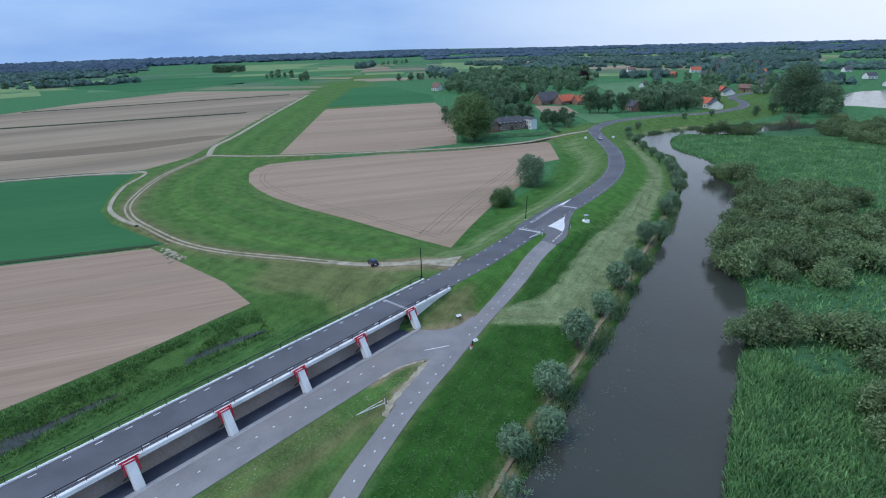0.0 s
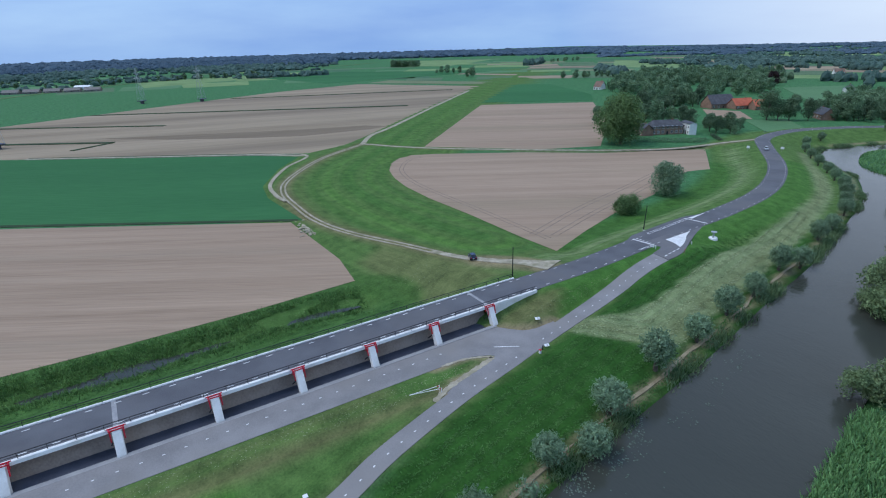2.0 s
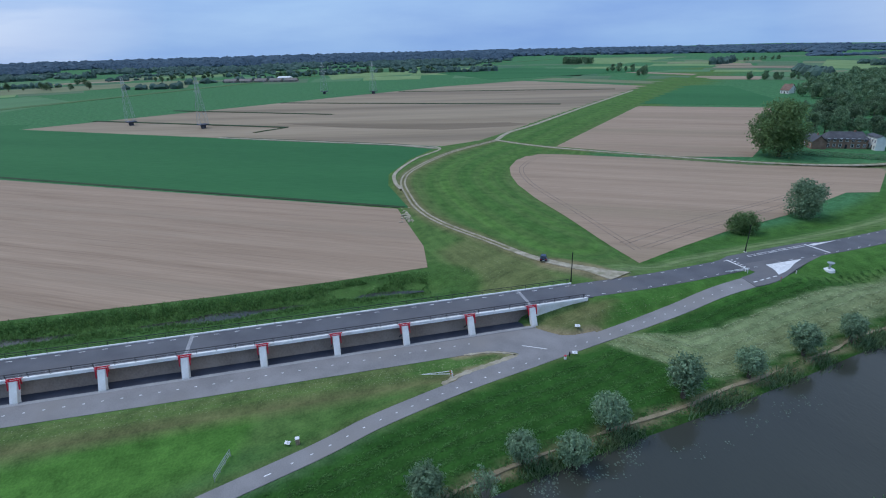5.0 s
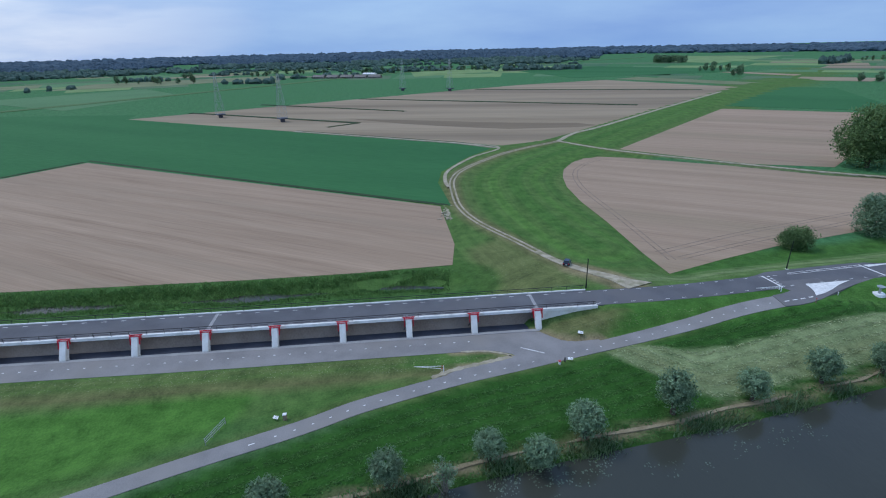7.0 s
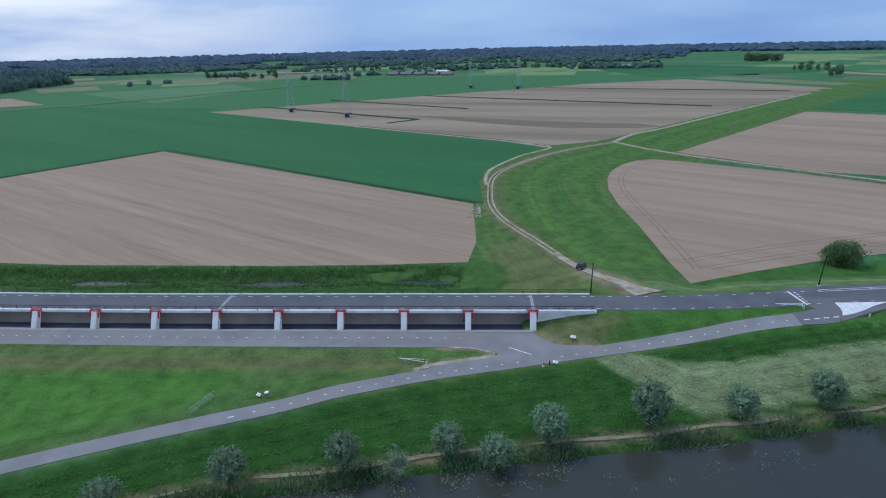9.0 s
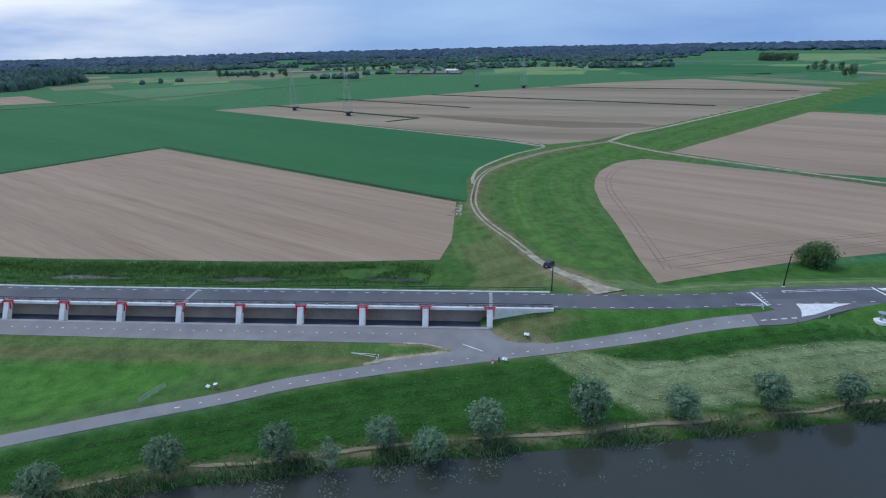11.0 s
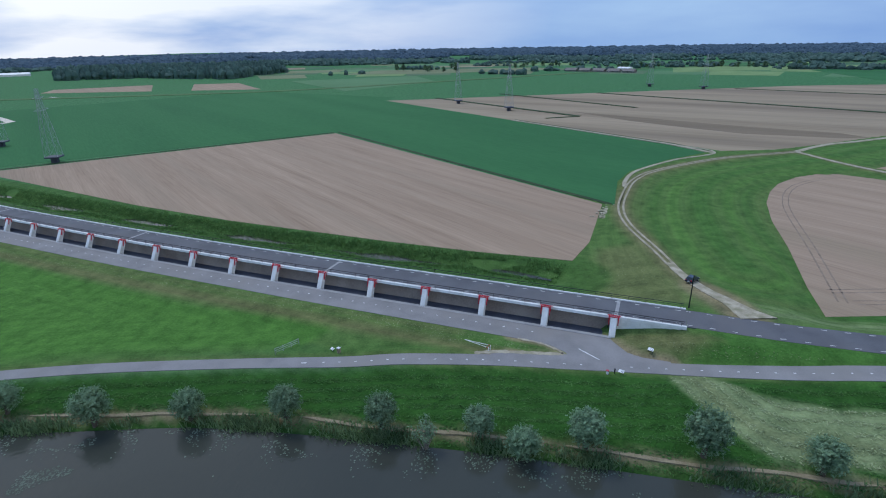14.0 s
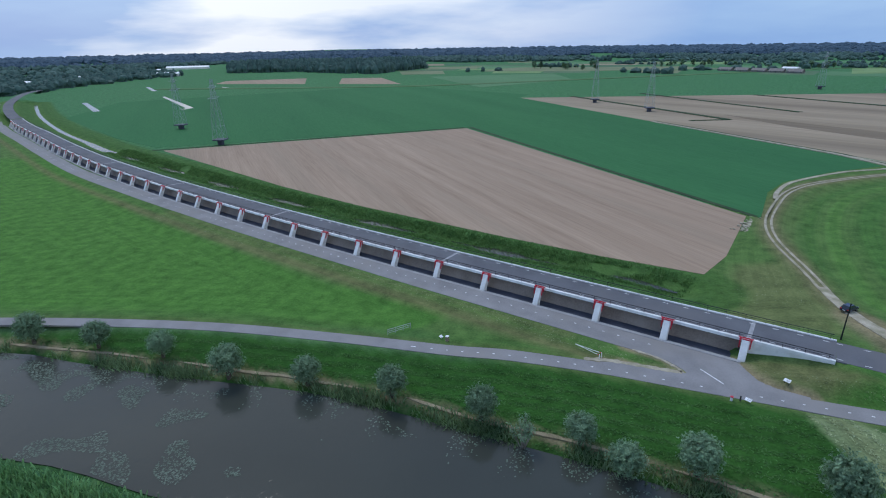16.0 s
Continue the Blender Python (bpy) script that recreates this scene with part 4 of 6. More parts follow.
profile("roadway", [(-3.72, 0.03), (3.72, 0.03), (3.72, -0.8), (-3.72, -0.8)], "asphalt", label="smooth dark grey asphalt bridge deck")
profile("edge_beam", [(3.72, 0.16), (4.28, 0.14), (4.32, -0.42), (4.05, -0.52), (3.72, -0.52)], "concrete", label="white concrete edge beam")
profile("edge_beam", [(-3.72, 0.22), (-4.15, 0.22), (-4.2, -0.7), (-3.72, -0.7)], "concrete", label="white concrete edge beam")
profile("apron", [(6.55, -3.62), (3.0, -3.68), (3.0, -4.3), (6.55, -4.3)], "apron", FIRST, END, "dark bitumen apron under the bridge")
profile("back_slope", [(3.3, -3.67), (2.3, -0.82), (1.6, -0.82), (1.6, -4.3), (3.3, -4.3)], "soffit", FIRST, END, "brown earth slope behind the openings")
profile("foot_kerb", [(7.35, -3.24), (6.5, -3.21), (6.45, -4.2), (7.35, -4.2)], "kerb", FIRST, END, "pale concrete strip at the foot of the piers")
profile("wing_wall", [(4.16, -0.5), (4.02, -3.9), (3.6, -3.9), (3.6, -0.6)], "concrete", 0.0, FIRST - 0.5, "grey cast concrete wing wall")
marks = Strip()
marks.dashes(BL, 2.9, 1.0, 4.0, 0.16, 0.035, 1.0)
marks.dashes(BL, -2.9, 1.0, 4.0, 0.16, 0.035, 1.0)
tagged(under(marks.build("road_marking", "paint")), kind="stuff")
M["joint"] = mat("expansion_joint", (0.26, 0.26, 0.27), (0.36, 0.36, 0.37), 1, 8, 0.7, 0.1)
bm = bmesh.new()
box(bm, -3.7, -0.35, 0.031, 3.7, 0.35, 0.042)
joint = under(part("expansion_joint", bm, "joint"), station(FIRST - 0.3))
for k in range(5, BAYS + 1, 5):
    o = new("expansion_joint", joint.data)
    under(o, station(FIRST + BAY * k))


def prism(bm, pts, y0, y1):
    """Adds a body whose outline in x and z is pts, from y0 to y1."""
    a = [bm.verts.new((x, y0, z)) for x, z in pts]
    b = [bm.verts.new((x, y1, z)) for x, z in pts]
    k = len(pts)
    fs = [bm.faces.new(a), bm.faces.new(b[::-1])]
    for i in range(k):
        fs.append(bm.faces.new((a[(i + 1) % k], a[i], b[i], b[(i + 1) % k])))
    bmesh.ops.recalc_face_normals(bm, faces=fs)


bm = bmesh.new()
prism(bm, [(7.0, -3.9), (6.85, -3.0), (5.15, 0.24), (4.34, 0.24), (4.34, -0.7), (5.55, -3.2), (5.6, -3.9)], -0.62, 0.62)
bmesh.ops.bevel(bm, geom=bm.edges[:], offset=0.05, segments=1, affect="EDGES")
pier_mesh = bpy.data.meshes.new("pier")
bm.to_mesh(pier_mesh)
pier_mesh.materials.append(M["concrete"])
bm = bmesh.new()
for x in (4.42, 5.05):
    box(bm, x, -1.05, 0.3, x + 0.13, 1.05, 0.46)
for sy in (-1, 1):
    box(bm, 4.42, sy * 0.98 - 0.08, 0.3, 5.2, sy * 0.98 + 0.08, 0.45)
    prism(bm, [(5.0, 0.3), (5.2, 0.3), (5.6, -1.2), (5.42, -1.25)], sy * 0.9 - 0.09, sy * 0.9 + 0.09)
    box(bm, 4.42, sy * 0.9 - 0.08, -0.75, 4.58, sy * 0.9 + 0.08, 0.3)
box(bm, 4.42, -1.3, 0.36, 4.56, 1.3, 0.5)
frame_mesh = bpy.data.meshes.new("pier_frame")
bm.to_mesh(frame_mesh)
frame_mesh.materials.append(M["red"])
bm = bmesh.new()
tube(bm, (5.2, -0.8, -1.6), (4.2, -1.1, -2.6), 0.12, 0.12, 6)
tube(bm, (5.2, -0.8, -1.6), (5.3, -0.9, -1.2), 0.1, 0.1, 6)
strut_mesh = bpy.data.meshes.new("strut")
bm.to_mesh(strut_mesh)
strut_mesh.materials.append(M["steel"])
for k in range(BAYS + 1):
    at = station(FIRST + BAY * k)
    p = under(new("pier", pier_mesh), at)
    for name, me in (("pier_frame", frame_mesh), ("strut", strut_mesh)):
        o = new(name, me)
        o.parent = p
    if k == 0:
        p["label"] = "white slanted concrete pier"

# railings: the first bays post by post, the far rest joined
bm = bmesh.new()
prism(bm, [(-0.05, 0.0), (0.07, 0.0), (0.16, 1.0), (0.06, 1.02)], -0.035, 0.035)
post_mesh = bpy.data.meshes.new("post")
bm.to_mesh(post_mesh)
post_mesh.materials.append(M["steel"])
for off, z, flip in ((3.95, 0.14, 0), (-3.95, 0.21, 180)):
    rail_x = off + (0.1 if off > 0 else -0.1)
    railing = profile("railing", [(rail_x - 0.03, z + 1.0), (rail_x + 0.05, z + 1.0), (rail_x + 0.05, z + 0.9), (rail_x - 0.03, z + 0.9)], "steel", 0.5, END + 10, "dark steel bridge railing")
    rail = profile("rail", [(rail_x - 0.04, z + 0.55), (rail_x + 0.0, z + 0.55), (rail_x + 0.0, z + 0.49), (rail_x - 0.04, z + 0.49)], "steel", 0.5, END + 10)
    rail.parent = railing
    rail.matrix_basis = Matrix()
    far = bmesh.new()
    s = 1.0
    while s < END + 9:
        m = station(s) @ pose(off, 0, z, 0, 0, flip)
        if s < 330:
            o = new("post", post_mesh)
            o.parent = railing
            o.matrix_basis = m
        else:
            far.from_mesh(post_mesh)
            bmesh.ops.transform(far, matrix=m, verts=far.verts[-8:])
        s += 3.44
    o = part("far_posts", far, "steel", railing)
    tagged(o, kind="stuff")

# ---- plants ----
M["willow_leaf"] = mat("willow_leaf", (0.125, 0.215, 0.125), (0.26, 0.38, 0.235), 0.6, 4, 0.75, 0, island=0.2, per_object=0.12, thin=0.3)
M["tree_leaf"] = mat("tree_leaf", (0.075, 0.145, 0.08), (0.185, 0.28, 0.16), 0.15, 2, 0.75, 0, island=0.3, per_object=0.3, thin=0.3)
M["bright_leaf"] = mat("bright_leaf", (0.075, 0.145, 0.055), (0.18, 0.28, 0.11), 0.15, 2, 0.75, 0, island=0.3, thin=0.3)
M["scrub_leaf"] = mat("scrub_leaf", (0.11, 0.175, 0.08), (0.245, 0.33, 0.16), 0.2, 2, 0.8, 0, island=0.3, per_object=0.3, thin=0.3)
M["copper_leaf"] = mat("copper_leaf", (0.03, 0.018, 0.02), (0.065, 0.04, 0.04), 0.2, 2, 0.8, 0, island=0.3, thin=0.35)
M["bark"] = mat("bark", (0.06, 0.05, 0.04), (0.14, 0.12, 0.095), 2, 12, 0.95, 0.5)
M["reed"] = mat("reed", (0.10, 0.235, 0.085), (0.23, 0.42, 0.17), 0.12, 2, 0.85, 0, island=0.3, thin=0.35)
M["bank_reed"] = mat("bank_reed", (0.10, 0.175, 0.08), (0.2, 0.29, 0.145), 0.3, 2, 0.85, 0, island=0.35, thin=0.35)
M["ditch_reed"] = mat("ditch_reed", (0.06, 0.15, 0.04), (0.165, 0.3, 0.095), 0.4, 2, 0.85, 0, island=0.4, thin=0.35)
M["tuft"] = mat("grass_tuft", (0.036, 0.11, 0.022), (0.07, 0.165, 0.042), 0.3, 2, 0.9, 0, island=0.35)
M["weed"] = mat("flowering_weed", (0.16, 0.2, 0.095), (0.27, 0.31, 0.17), 0.3, 2, 0.9, 0, island=0.3)
M["hay"] = mat("cut_hay", (0.215, 0.27, 0.13), (0.31, 0.365, 0.195), 0.3, 2, 0.9, 0, island=0.3)
M["lily"] = mat("lily_pad", (0.07, 0.105, 0.075), (0.13, 0.17, 0.13), 0.3, 3, 0.6, 0, island=0.3)
# distance haze is painted into these two: bluish leaf colours, bluest on the ridge
M["far_wood"] = mat("haze_tinted_far_woodland", (0.046, 0.092, 0.08), (0.082, 0.14, 0.118), 0.01, 0.15, 0.9, 0, island=0.2)
M["ridge_wood"] = mat("haze_tinted_ridge_woodland", (0.05, 0.088, 0.125), (0.07, 0.112, 0.15), 0.004, 0.05, 0.95, 0, island=0.12)


def leaves(rng, at, out, size, narrow=0.5, lean=0.8):
    """Leaf-shaped quads at the points, facing roughly the out directions. Returns vertices and faces."""
    n = len(at)
    nrm = out + rng.normal(0, lean, (n, 3))
    nrm /= np.linalg.norm(nrm, axis=1)[:, None] + 1e-9
    a = np.cross(nrm, rng.normal(0, 1, (n, 3)))
    a /= np.linalg.norm(a, axis=1)[:, None] + 1e-9
    b = np.cross(nrm, a)
    s = size * rng.uniform(0.6, 1.3, (n, 1))
    v = np.stack([at - a * s, at + b * s * narrow + nrm * s * 0.15, at + a * s, at - b * s * narrow + nrm * s * 0.15], 1).reshape(-1, 3)
    f = np.arange(4 * n).reshape(n, 4)
    return v, f


def leaf_mesh(name, v, f, material):
    me = bpy.data.meshes.new(name)
    me.from_pydata(v.tolist(), [], f.tolist())
    me.materials.append(M[material])
    return me


def lobes_of(rng, height, radius, base, count):
    out = []
    for k in range(count):
        a, h = rng.uniform(0, 2 * math.pi), rng.uniform(0, 1)
        r = radius * rng.uniform(0.3, 0.72) * math.sin(math.pi * (0.16 + 0.72 * h)) 
        out.append((r * math.cos(a), r * math.sin(a), base + (height - base) * (0.12 + 0.76 * h), radius * rng.uniform(0.32, 0.5)))
    return out


def crown_mesh(name, seed, height, radius, base, count, n, size, material):
    """A crown of many leaf clumps on overlapping limbs, with gaps between them."""
    rng = np.random.default_rng(seed)
    lobes = lobes_of(rng, height, radius, base, count)
    which = rng.integers(0, len(lobes), n)
    d = rng.normal(0, 1, (n, 3))
    d[:, 2] = d[:, 2] * 0.9 + 0.25
    d /= np.linalg.norm(d, axis=1)[:, None]
    L = np.array(lobes)[which]
    r = L[:, 3:4] * rng.uniform(0.6, 1.08, (n, 1)) * (1 + 0.2 * np.sin(d[:, :1] * 5 + which[:, None]))
    v, f = leaves(rng, L[:, :3] + d * r * [1, 1, 0.85], d, size)
    return leaf_mesh(name, v, f, material), lobes


def tree_kind(name, seed, height, radius, base, count, n, size, material, label, category="tree", trunk=0.35):
    """One tree with trunk, limbs and crown; returns its Empty."""
    tree = new(name)
    crown, lobes = crown_mesh("crown", seed, height, radius, base, count, n, size, material)
    o = new("crown", crown)
    o.parent = tree
    bm = bmesh.new()
    tube(bm, (0, 0, -0.4), (0.1, 0.05, base * 0.6), trunk * 1.3, trunk, 7)
    tube(bm, (0.1, 0.05, base * 0.6), (0, 0, height * 0.72), trunk, trunk * 0.3, 7)
    for x, y, z, r in lobes[:7]:
        tube(bm, (0.05, 0.02, base * 0.7 + 0.15 * z), (x, y, z), trunk * 0.4, trunk * 0.1, 5)
    part("trunk", bm, "bark", tree)
    return tagged(tree, label, category)


def put(kind_ob, x, y, turn, size, z=None):
    zz = float(lie(np.array([[x, y]]))[0]) if z is None else z
    o = copy_thing(kind_ob, pose(x, y, zz, 0, 0, turn))
    o.scale = (size, size, size * (0.92 + 0.16 * ((x * 7.3 + y * 3.1) % 1)))
    return o


def drop_kind(ob):
    for o in (*ob.children_recursive, ob):
        bpy.data.objects.remove(o)


# pollard willows on the west bank: shoots from a knobbly head
def willow_kind(seed, shoots=330, length=2.85):
    rng = np.random.default_rng(seed)
    tree = new("pollard_willow")
    bm = bmesh.new()
    tube(bm, (0, 0, -0.5), (0.08, 0, 2.2), 0.42, 0.32, 8)
    tube(bm, (0.08, 0, 2.2), (0.1, 0.05, 3.3), 0.32, 0.52, 8)
    at, out = [], []
    for k in range(shoots):
        d = rng.normal(0, 1, 3)
        d[2] = d[2] * 0.9 + 0.1
        d /= np.linalg.norm(d)
        reach = length * rng.uniform(0.78, 1.12)
        if k < 40:
            tube(bm, (0.1, 0.05, 3.2), tuple(np.array([0.1, 0.05, 3.4]) + d * reach * 0.8), 0.05, 0.015, 4)
        for u in np.linspace(0.45, 1.0, 14):
            at.append(np.array([0.1, 0.05, 3.75]) + d * reach * u + [0, 0, 0.3 * math.sin(u * 3)] + rng.normal(0, 0.13, 3))
            out.append(d)
    part("trunk", bm, "bark", tree)
    v, f = leaves(rng, np.array(at), np.array(out), 0.24, 0.42, 0.6)
    o = new("crown", leaf_mesh("crown", v, f, "willow_leaf"))
    o.parent = tree
    return tagged(tree, "round-headed pollard willow with grey-green leaves on the river bank", "tree", "pollard willows along the river")


WILLOWS = [(0.4, -51.6, 1.05), (-6.1, -37.5, 1.0), (-11.6, -23.0, 0.98), (-15.2, -7.0, 1.15), (-21.8, 7.2, 1.0), (-27.3, 22.4, 1.05), (-30.6, 38.4, 1.0), (-34.2, 53.8, 0.92), (-32.5, 61.4, 1.0), (-37.3, 69.8, 1.15), (-41.0, 86.2, 1.22),
           (-43.0, 101.6, 1.02), (-46.2, 117.0, 1.1), (-48.0, 130.6, 1.0), (-52.7, 150.2, 1.05), (-51.0, 157.8, 0.95), (-58.1, 182.2, 1.15), (-60.5, 195.7, 1.1), (-65.4, 215.2, 1.1), (-70.0, 226.0, 1.0), (-74.1, 236.2, 1.1), (-79.4, 246.6, 1.0), (-87.7, 258.7, 0.95),
           (-95.6, 269.8, 0.95), (-104.9, 282.1, 0.95), (-114.6, 295.9, 0.9), (-124.0, 310.0, 0.9), (-131.5, 326.0, 0.95), (-133.0, 345.0, 0.9), (-120.0, 392.0, 0.9), (-108.0, 412.0, 0.9), (8.6, -66.0, 1.0), (18.0, -80.0, 1.0)]
kinds = [willow_kind(k) for k in (11, 12, 13, 14)]
for k, (x, y, s) in enumerate(WILLOWS):
    put(kinds[k % 4], x, y, 77 * k % 360, s * (0.95 if y < 165 else 0.82))
for o in kinds:
    drop_kind(o)
# one half-bare, many-stemmed willow
rng = np.random.default_rng(5)
bare = new("willow_shrub")
bm = bmesh.new()
at, out = [], []
for k in range(26):
    a, t = rng.uniform(0, 6.28), rng.uniform(0.05, 0.55)
    d = np.array([math.cos(a) * math.sin(t), math.sin(a) * math.sin(t), math.cos(t)])
    tip = d * rng.uniform(3.6, 5.4)
    tube(bm, tuple(d * 0.2 + [0, 0, -0.6]), tuple(tip), 0.07, 0.02, 5)
    for u in rng.uniform(0.62, 1.05, 20):
        at.append(tip * u + rng.normal(0, 0.22, 3))
        out.append(d)
part("stems", bm, mat("pale_bark", (0.2, 0.18, 0.15), (0.34, 0.31, 0.27), 2, 10, 0.9, 0.2), bare, "pale bare lower stems")
v, f = leaves(rng, np.array(at), np.array(out), 0.26, 0.34)
o = new("crown", leaf_mesh("crown", v, f, "willow_leaf"))
o.parent = bare
bare.location = (-29.6, 46.6, float(lie(np.array([[-29.6, 46.6]]))[0]))
tagged(bare, "sparse many-stemmed willow with pale bare stems at the waterline", "shrub")


def blades(rng, P, tall, wide, lean=0.25):
    """Tapered upright blades at the points P (n, 3)."""
    n = len(P)
    a = rng.uniform(0, 2 * math.pi, n)
    s = np.stack([np.cos(a), np.sin(a), np.zeros(n)], 1) * (wide * rng.uniform(0.6, 1.4, (n, 1)))
    top = P + np.column_stack([rng.normal(0, lean, (n, 2)) * tall, tall * rng.uniform(0.6, 1.2, n)])
    v = np.stack([P - s, P + s, top + s * 0.45, top - s * 0.45], 1).reshape(-1, 3)
    return v, np.arange(4 * n).reshape(n, 4)


def scatter(rng, poly, n):
    q = np.array(poly)
    lo, hi = q.min(0), q.max(0)
    P = rng.uniform(lo, hi, (n * 4, 2))
    return P[in_poly(P, poly) < 0][:n]


def row_of(a, b, every, jitter=3.0):
    a, b = np.array(a, float), np.array(b, float)
    k = max(2, int(np.linalg.norm(b - a) / every))
    return a + (b - a) * np.linspace(0, 1, k)[:, None] + rng.normal(0, jitter, (k, 2))


def stuff(name, v, f, material, label, category):
    o = new(name, leaf_mesh(name, v, f, material))
    return tagged(o, label, category, kind="stuff")


def on_ground(P, lift=-0.05):
    return np.column_stack([P, lie(P) + lift])


rng = np.random.default_rng(21)
# reed beds of the isle
isle = [(q[0] + 0.4, q[1]) for q in spline(EAST_BANK[4:-3], 8)[:, :2]] + [(70, -60), (60, 60), (45, 140), (60, 300), (20, 400)]
P = scatter(rng, [(-8, 62), (-11, 78), (-14, 95), (-16, 104), (-10, 108), (-3, 102), (6, 112), (30, 120), (34, 60), (22, 20), (26, -30), (20, -22), (10, 8), (3, 26)], 60000)
v, f = blades(rng, on_ground(P), 1.5, 0.13, 0.35)
stuff("reed_bed", v, f, "reed", "tall fresh green reeds on the wet isle", "reeds")
P = scatter(rng, isle, 60000)
v, f = blades(rng, on_ground(P), 0.9, 0.22, 0.5)
stuff("marsh_grass", v, f, "reed", "dense green marsh grass between the willow scrub", "grass")
# fringe of reeds on the west bank, in stretches
wb = spline(WEST_BANK[3:], 1.0)
wn_ = normals(wb)
pts, rank = [], []
for i in range(len(wb)):
    dense = noise.noise((wb[i][0] * 0.09, wb[i][1] * 0.09, 3.0))
    for k in range(int(max(0, 26 + 150 * dense))):
        d = rng.uniform(-0.8, 2.2)
        pts.append(wb[i] + wn_[i] * d + rng.normal(0, 0.4, 2))
P = np.array(pts)
v, f = blades(rng, on_ground(P), 1.2, 0.1, 0.35)
stuff("bank_reeds", v, f, "bank_reed", "grey-green reeds fringing the river bank", "reeds")
# trodden sandy trail along the bank, broken by overgrown stretches
trail = wb[(wb[:, 1] > -60) & (wb[:, 1] < 175)]
trail_n = normals(trail)
wander = np.array([noise.noise((p[0] * 0.06, p[1] * 0.06, 8.0)) for p in trail])
trail = trail + trail_n * (2.9 + 1.1 * wander)[:, None]
width = 0.36 + 0.3 * np.array([noise.noise((p[0] * 0.2, p[1] * 0.2, 1.0)) for p in trail])
cuts = [0, 34, 39, 78, 84, 121, 126, 170, 178, len(trail)]
for a, b in zip(cuts[::2], cuts[1::2]):
    seg = trail[a:b]
    if len(seg) > 3:
        taper = np.minimum(1, np.minimum(np.arange(len(seg)), np.arange(len(seg))[::-1]) / 4)
        w = width[a:b] * taper + 0.03
        ribbon("trail", np.column_stack([seg, lie(seg)]), w, w, 0.1, "sand", "narrow trodden sandy trail along the river bank", "trail", skirt=0.25)
# reeds and rough growth along the ditch
dl = spline(DITCH[:, :2].tolist(), 2)
dn = normals(dl)
n_reed = 150000
i = rng.integers(0, len(dl), n_reed)
off = np.where(rng.random(n_reed) < 0.45, rng.normal(-3.6, 1.3, n_reed), rng.normal(4.0, 1.8, n_reed))
P = dl[i] + dn[i] * off[:, None] + rng.normal(0, 1.0, (n_reed, 2))
P = P[(P[:, 1] > -260) & (P[:, 1] < 58) & (in_poly(P, FIELDS[2][1]) > 0.6)]
keep = np.array([noise.noise((p[0] * 0.16, p[1] * 0.1, 0.5)) > -0.5 for p in P])
P = P[keep]
v, f = blades(rng, on_ground(P), 0.6, 0.09, 0.6)
stuff("ditch_reeds", v, f, "ditch_reed", "rough reeds and weeds along the ditch", "reeds")
# tufts on the slopes
P = np.vstack([scatter(rng, edge(CYCLE, -3)[40:] + [(-70, 170), (-48, 140), (-35, 80), (-22, 5), (5, -62)], 80000),
               scatter(rng, [(-81, -60), (-81, 66), (-93, 60), (-93, -60)], 9000)])
near_path = np.minimum(near_line(P, CYCLE)[0], near_line(P, LOW)[0]) < 3.6
P = P[~near_path & (near_line(P, TRACK)[0] > 2.2)]
rows = np.sin(near_line(P, CYCLE)[0] * 2.6) + rng.normal(0, 0.55, len(P))
hay = in_poly(P, HAY) < 0.5
P = P[(rows > 0.2) & ~hay]
v, f = leaves(rng, on_ground(P, 0.04), np.tile([0.0, 0.0, 1.0], (len(P), 1)), 0.3, 0.28, 0.14)
stuff("grass_tufts", v, f, "tuft", "uneven tufts of lush grass on the dike slopes", "grass")
P = np.vstack([scatter(rng, [(-61, 30), (-61, -110), (-57.5, -110), (-57, 30)], 1500), scatter(rng, [(-60, 56), (-61, 30), (-57, 30), (-56, 55)], 500), scatter(rng, [(-66, 74), (-70, 110), (-64, 92)], 300),
               scatter(rng, [(-101, 55), (-103, -60), (-106, -60), (-106.5, 50)], 500), scatter(rng, [(-104, 64), (-90, 68), (-100, 80), (-120, 72)], 250)])
P = P[np.minimum(near_line(P, CYCLE)[0], near_line(P, LOW)[0]) > 3.4]
v, f = leaves(rng, on_ground(P, 0.08), np.tile([0.0, 0.0, 1.0], (len(P), 1)), 0.13, 0.5, 0.15)
stuff("weeds", v, f, "weed", "pale flowering weeds in the rough grass", "weeds")
# mown hay
P = scatter(rng, HAY, 40000)
P = P[P[:, 1] < 200]
P = P[np.sin(near_line(P, spline([(*q, 0) for q in HAY_OUT], 4))[0] * 2.6) + rng.normal(0, 0.5, len(P)) > 0.25][:9000]
v, f = leaves(rng, on_ground(P, 0.04), np.tile([0.0, 0.0, 1.0], (len(P), 1)), 0.34, 0.3, 0.06)
stuff("cut_hay", v, f, "hay", "pale rows of cut hay on the mown bank", "hay")


# lily pads
def pads(rng, P, size):
    n, k = len(P), 7
    a = np.linspace(0, 2 * math.pi, k, endpoint=False) + 0.2
    r = size * rng.uniform(0.5, 1.2, (n, 1, 1))
    ring = np.stack([np.cos(a), np.sin(a) * 0.85, np.zeros(k)], 1)[None] * r
    v = (np.column_stack([P, np.full(n, WATER + 0.02)])[:, None] + ring).reshape(-1, 3)
    v[:, 2] += np.repeat(rng.uniform(0, 0.03, n), k)
    return v, np.arange(n * k).reshape(n, k)


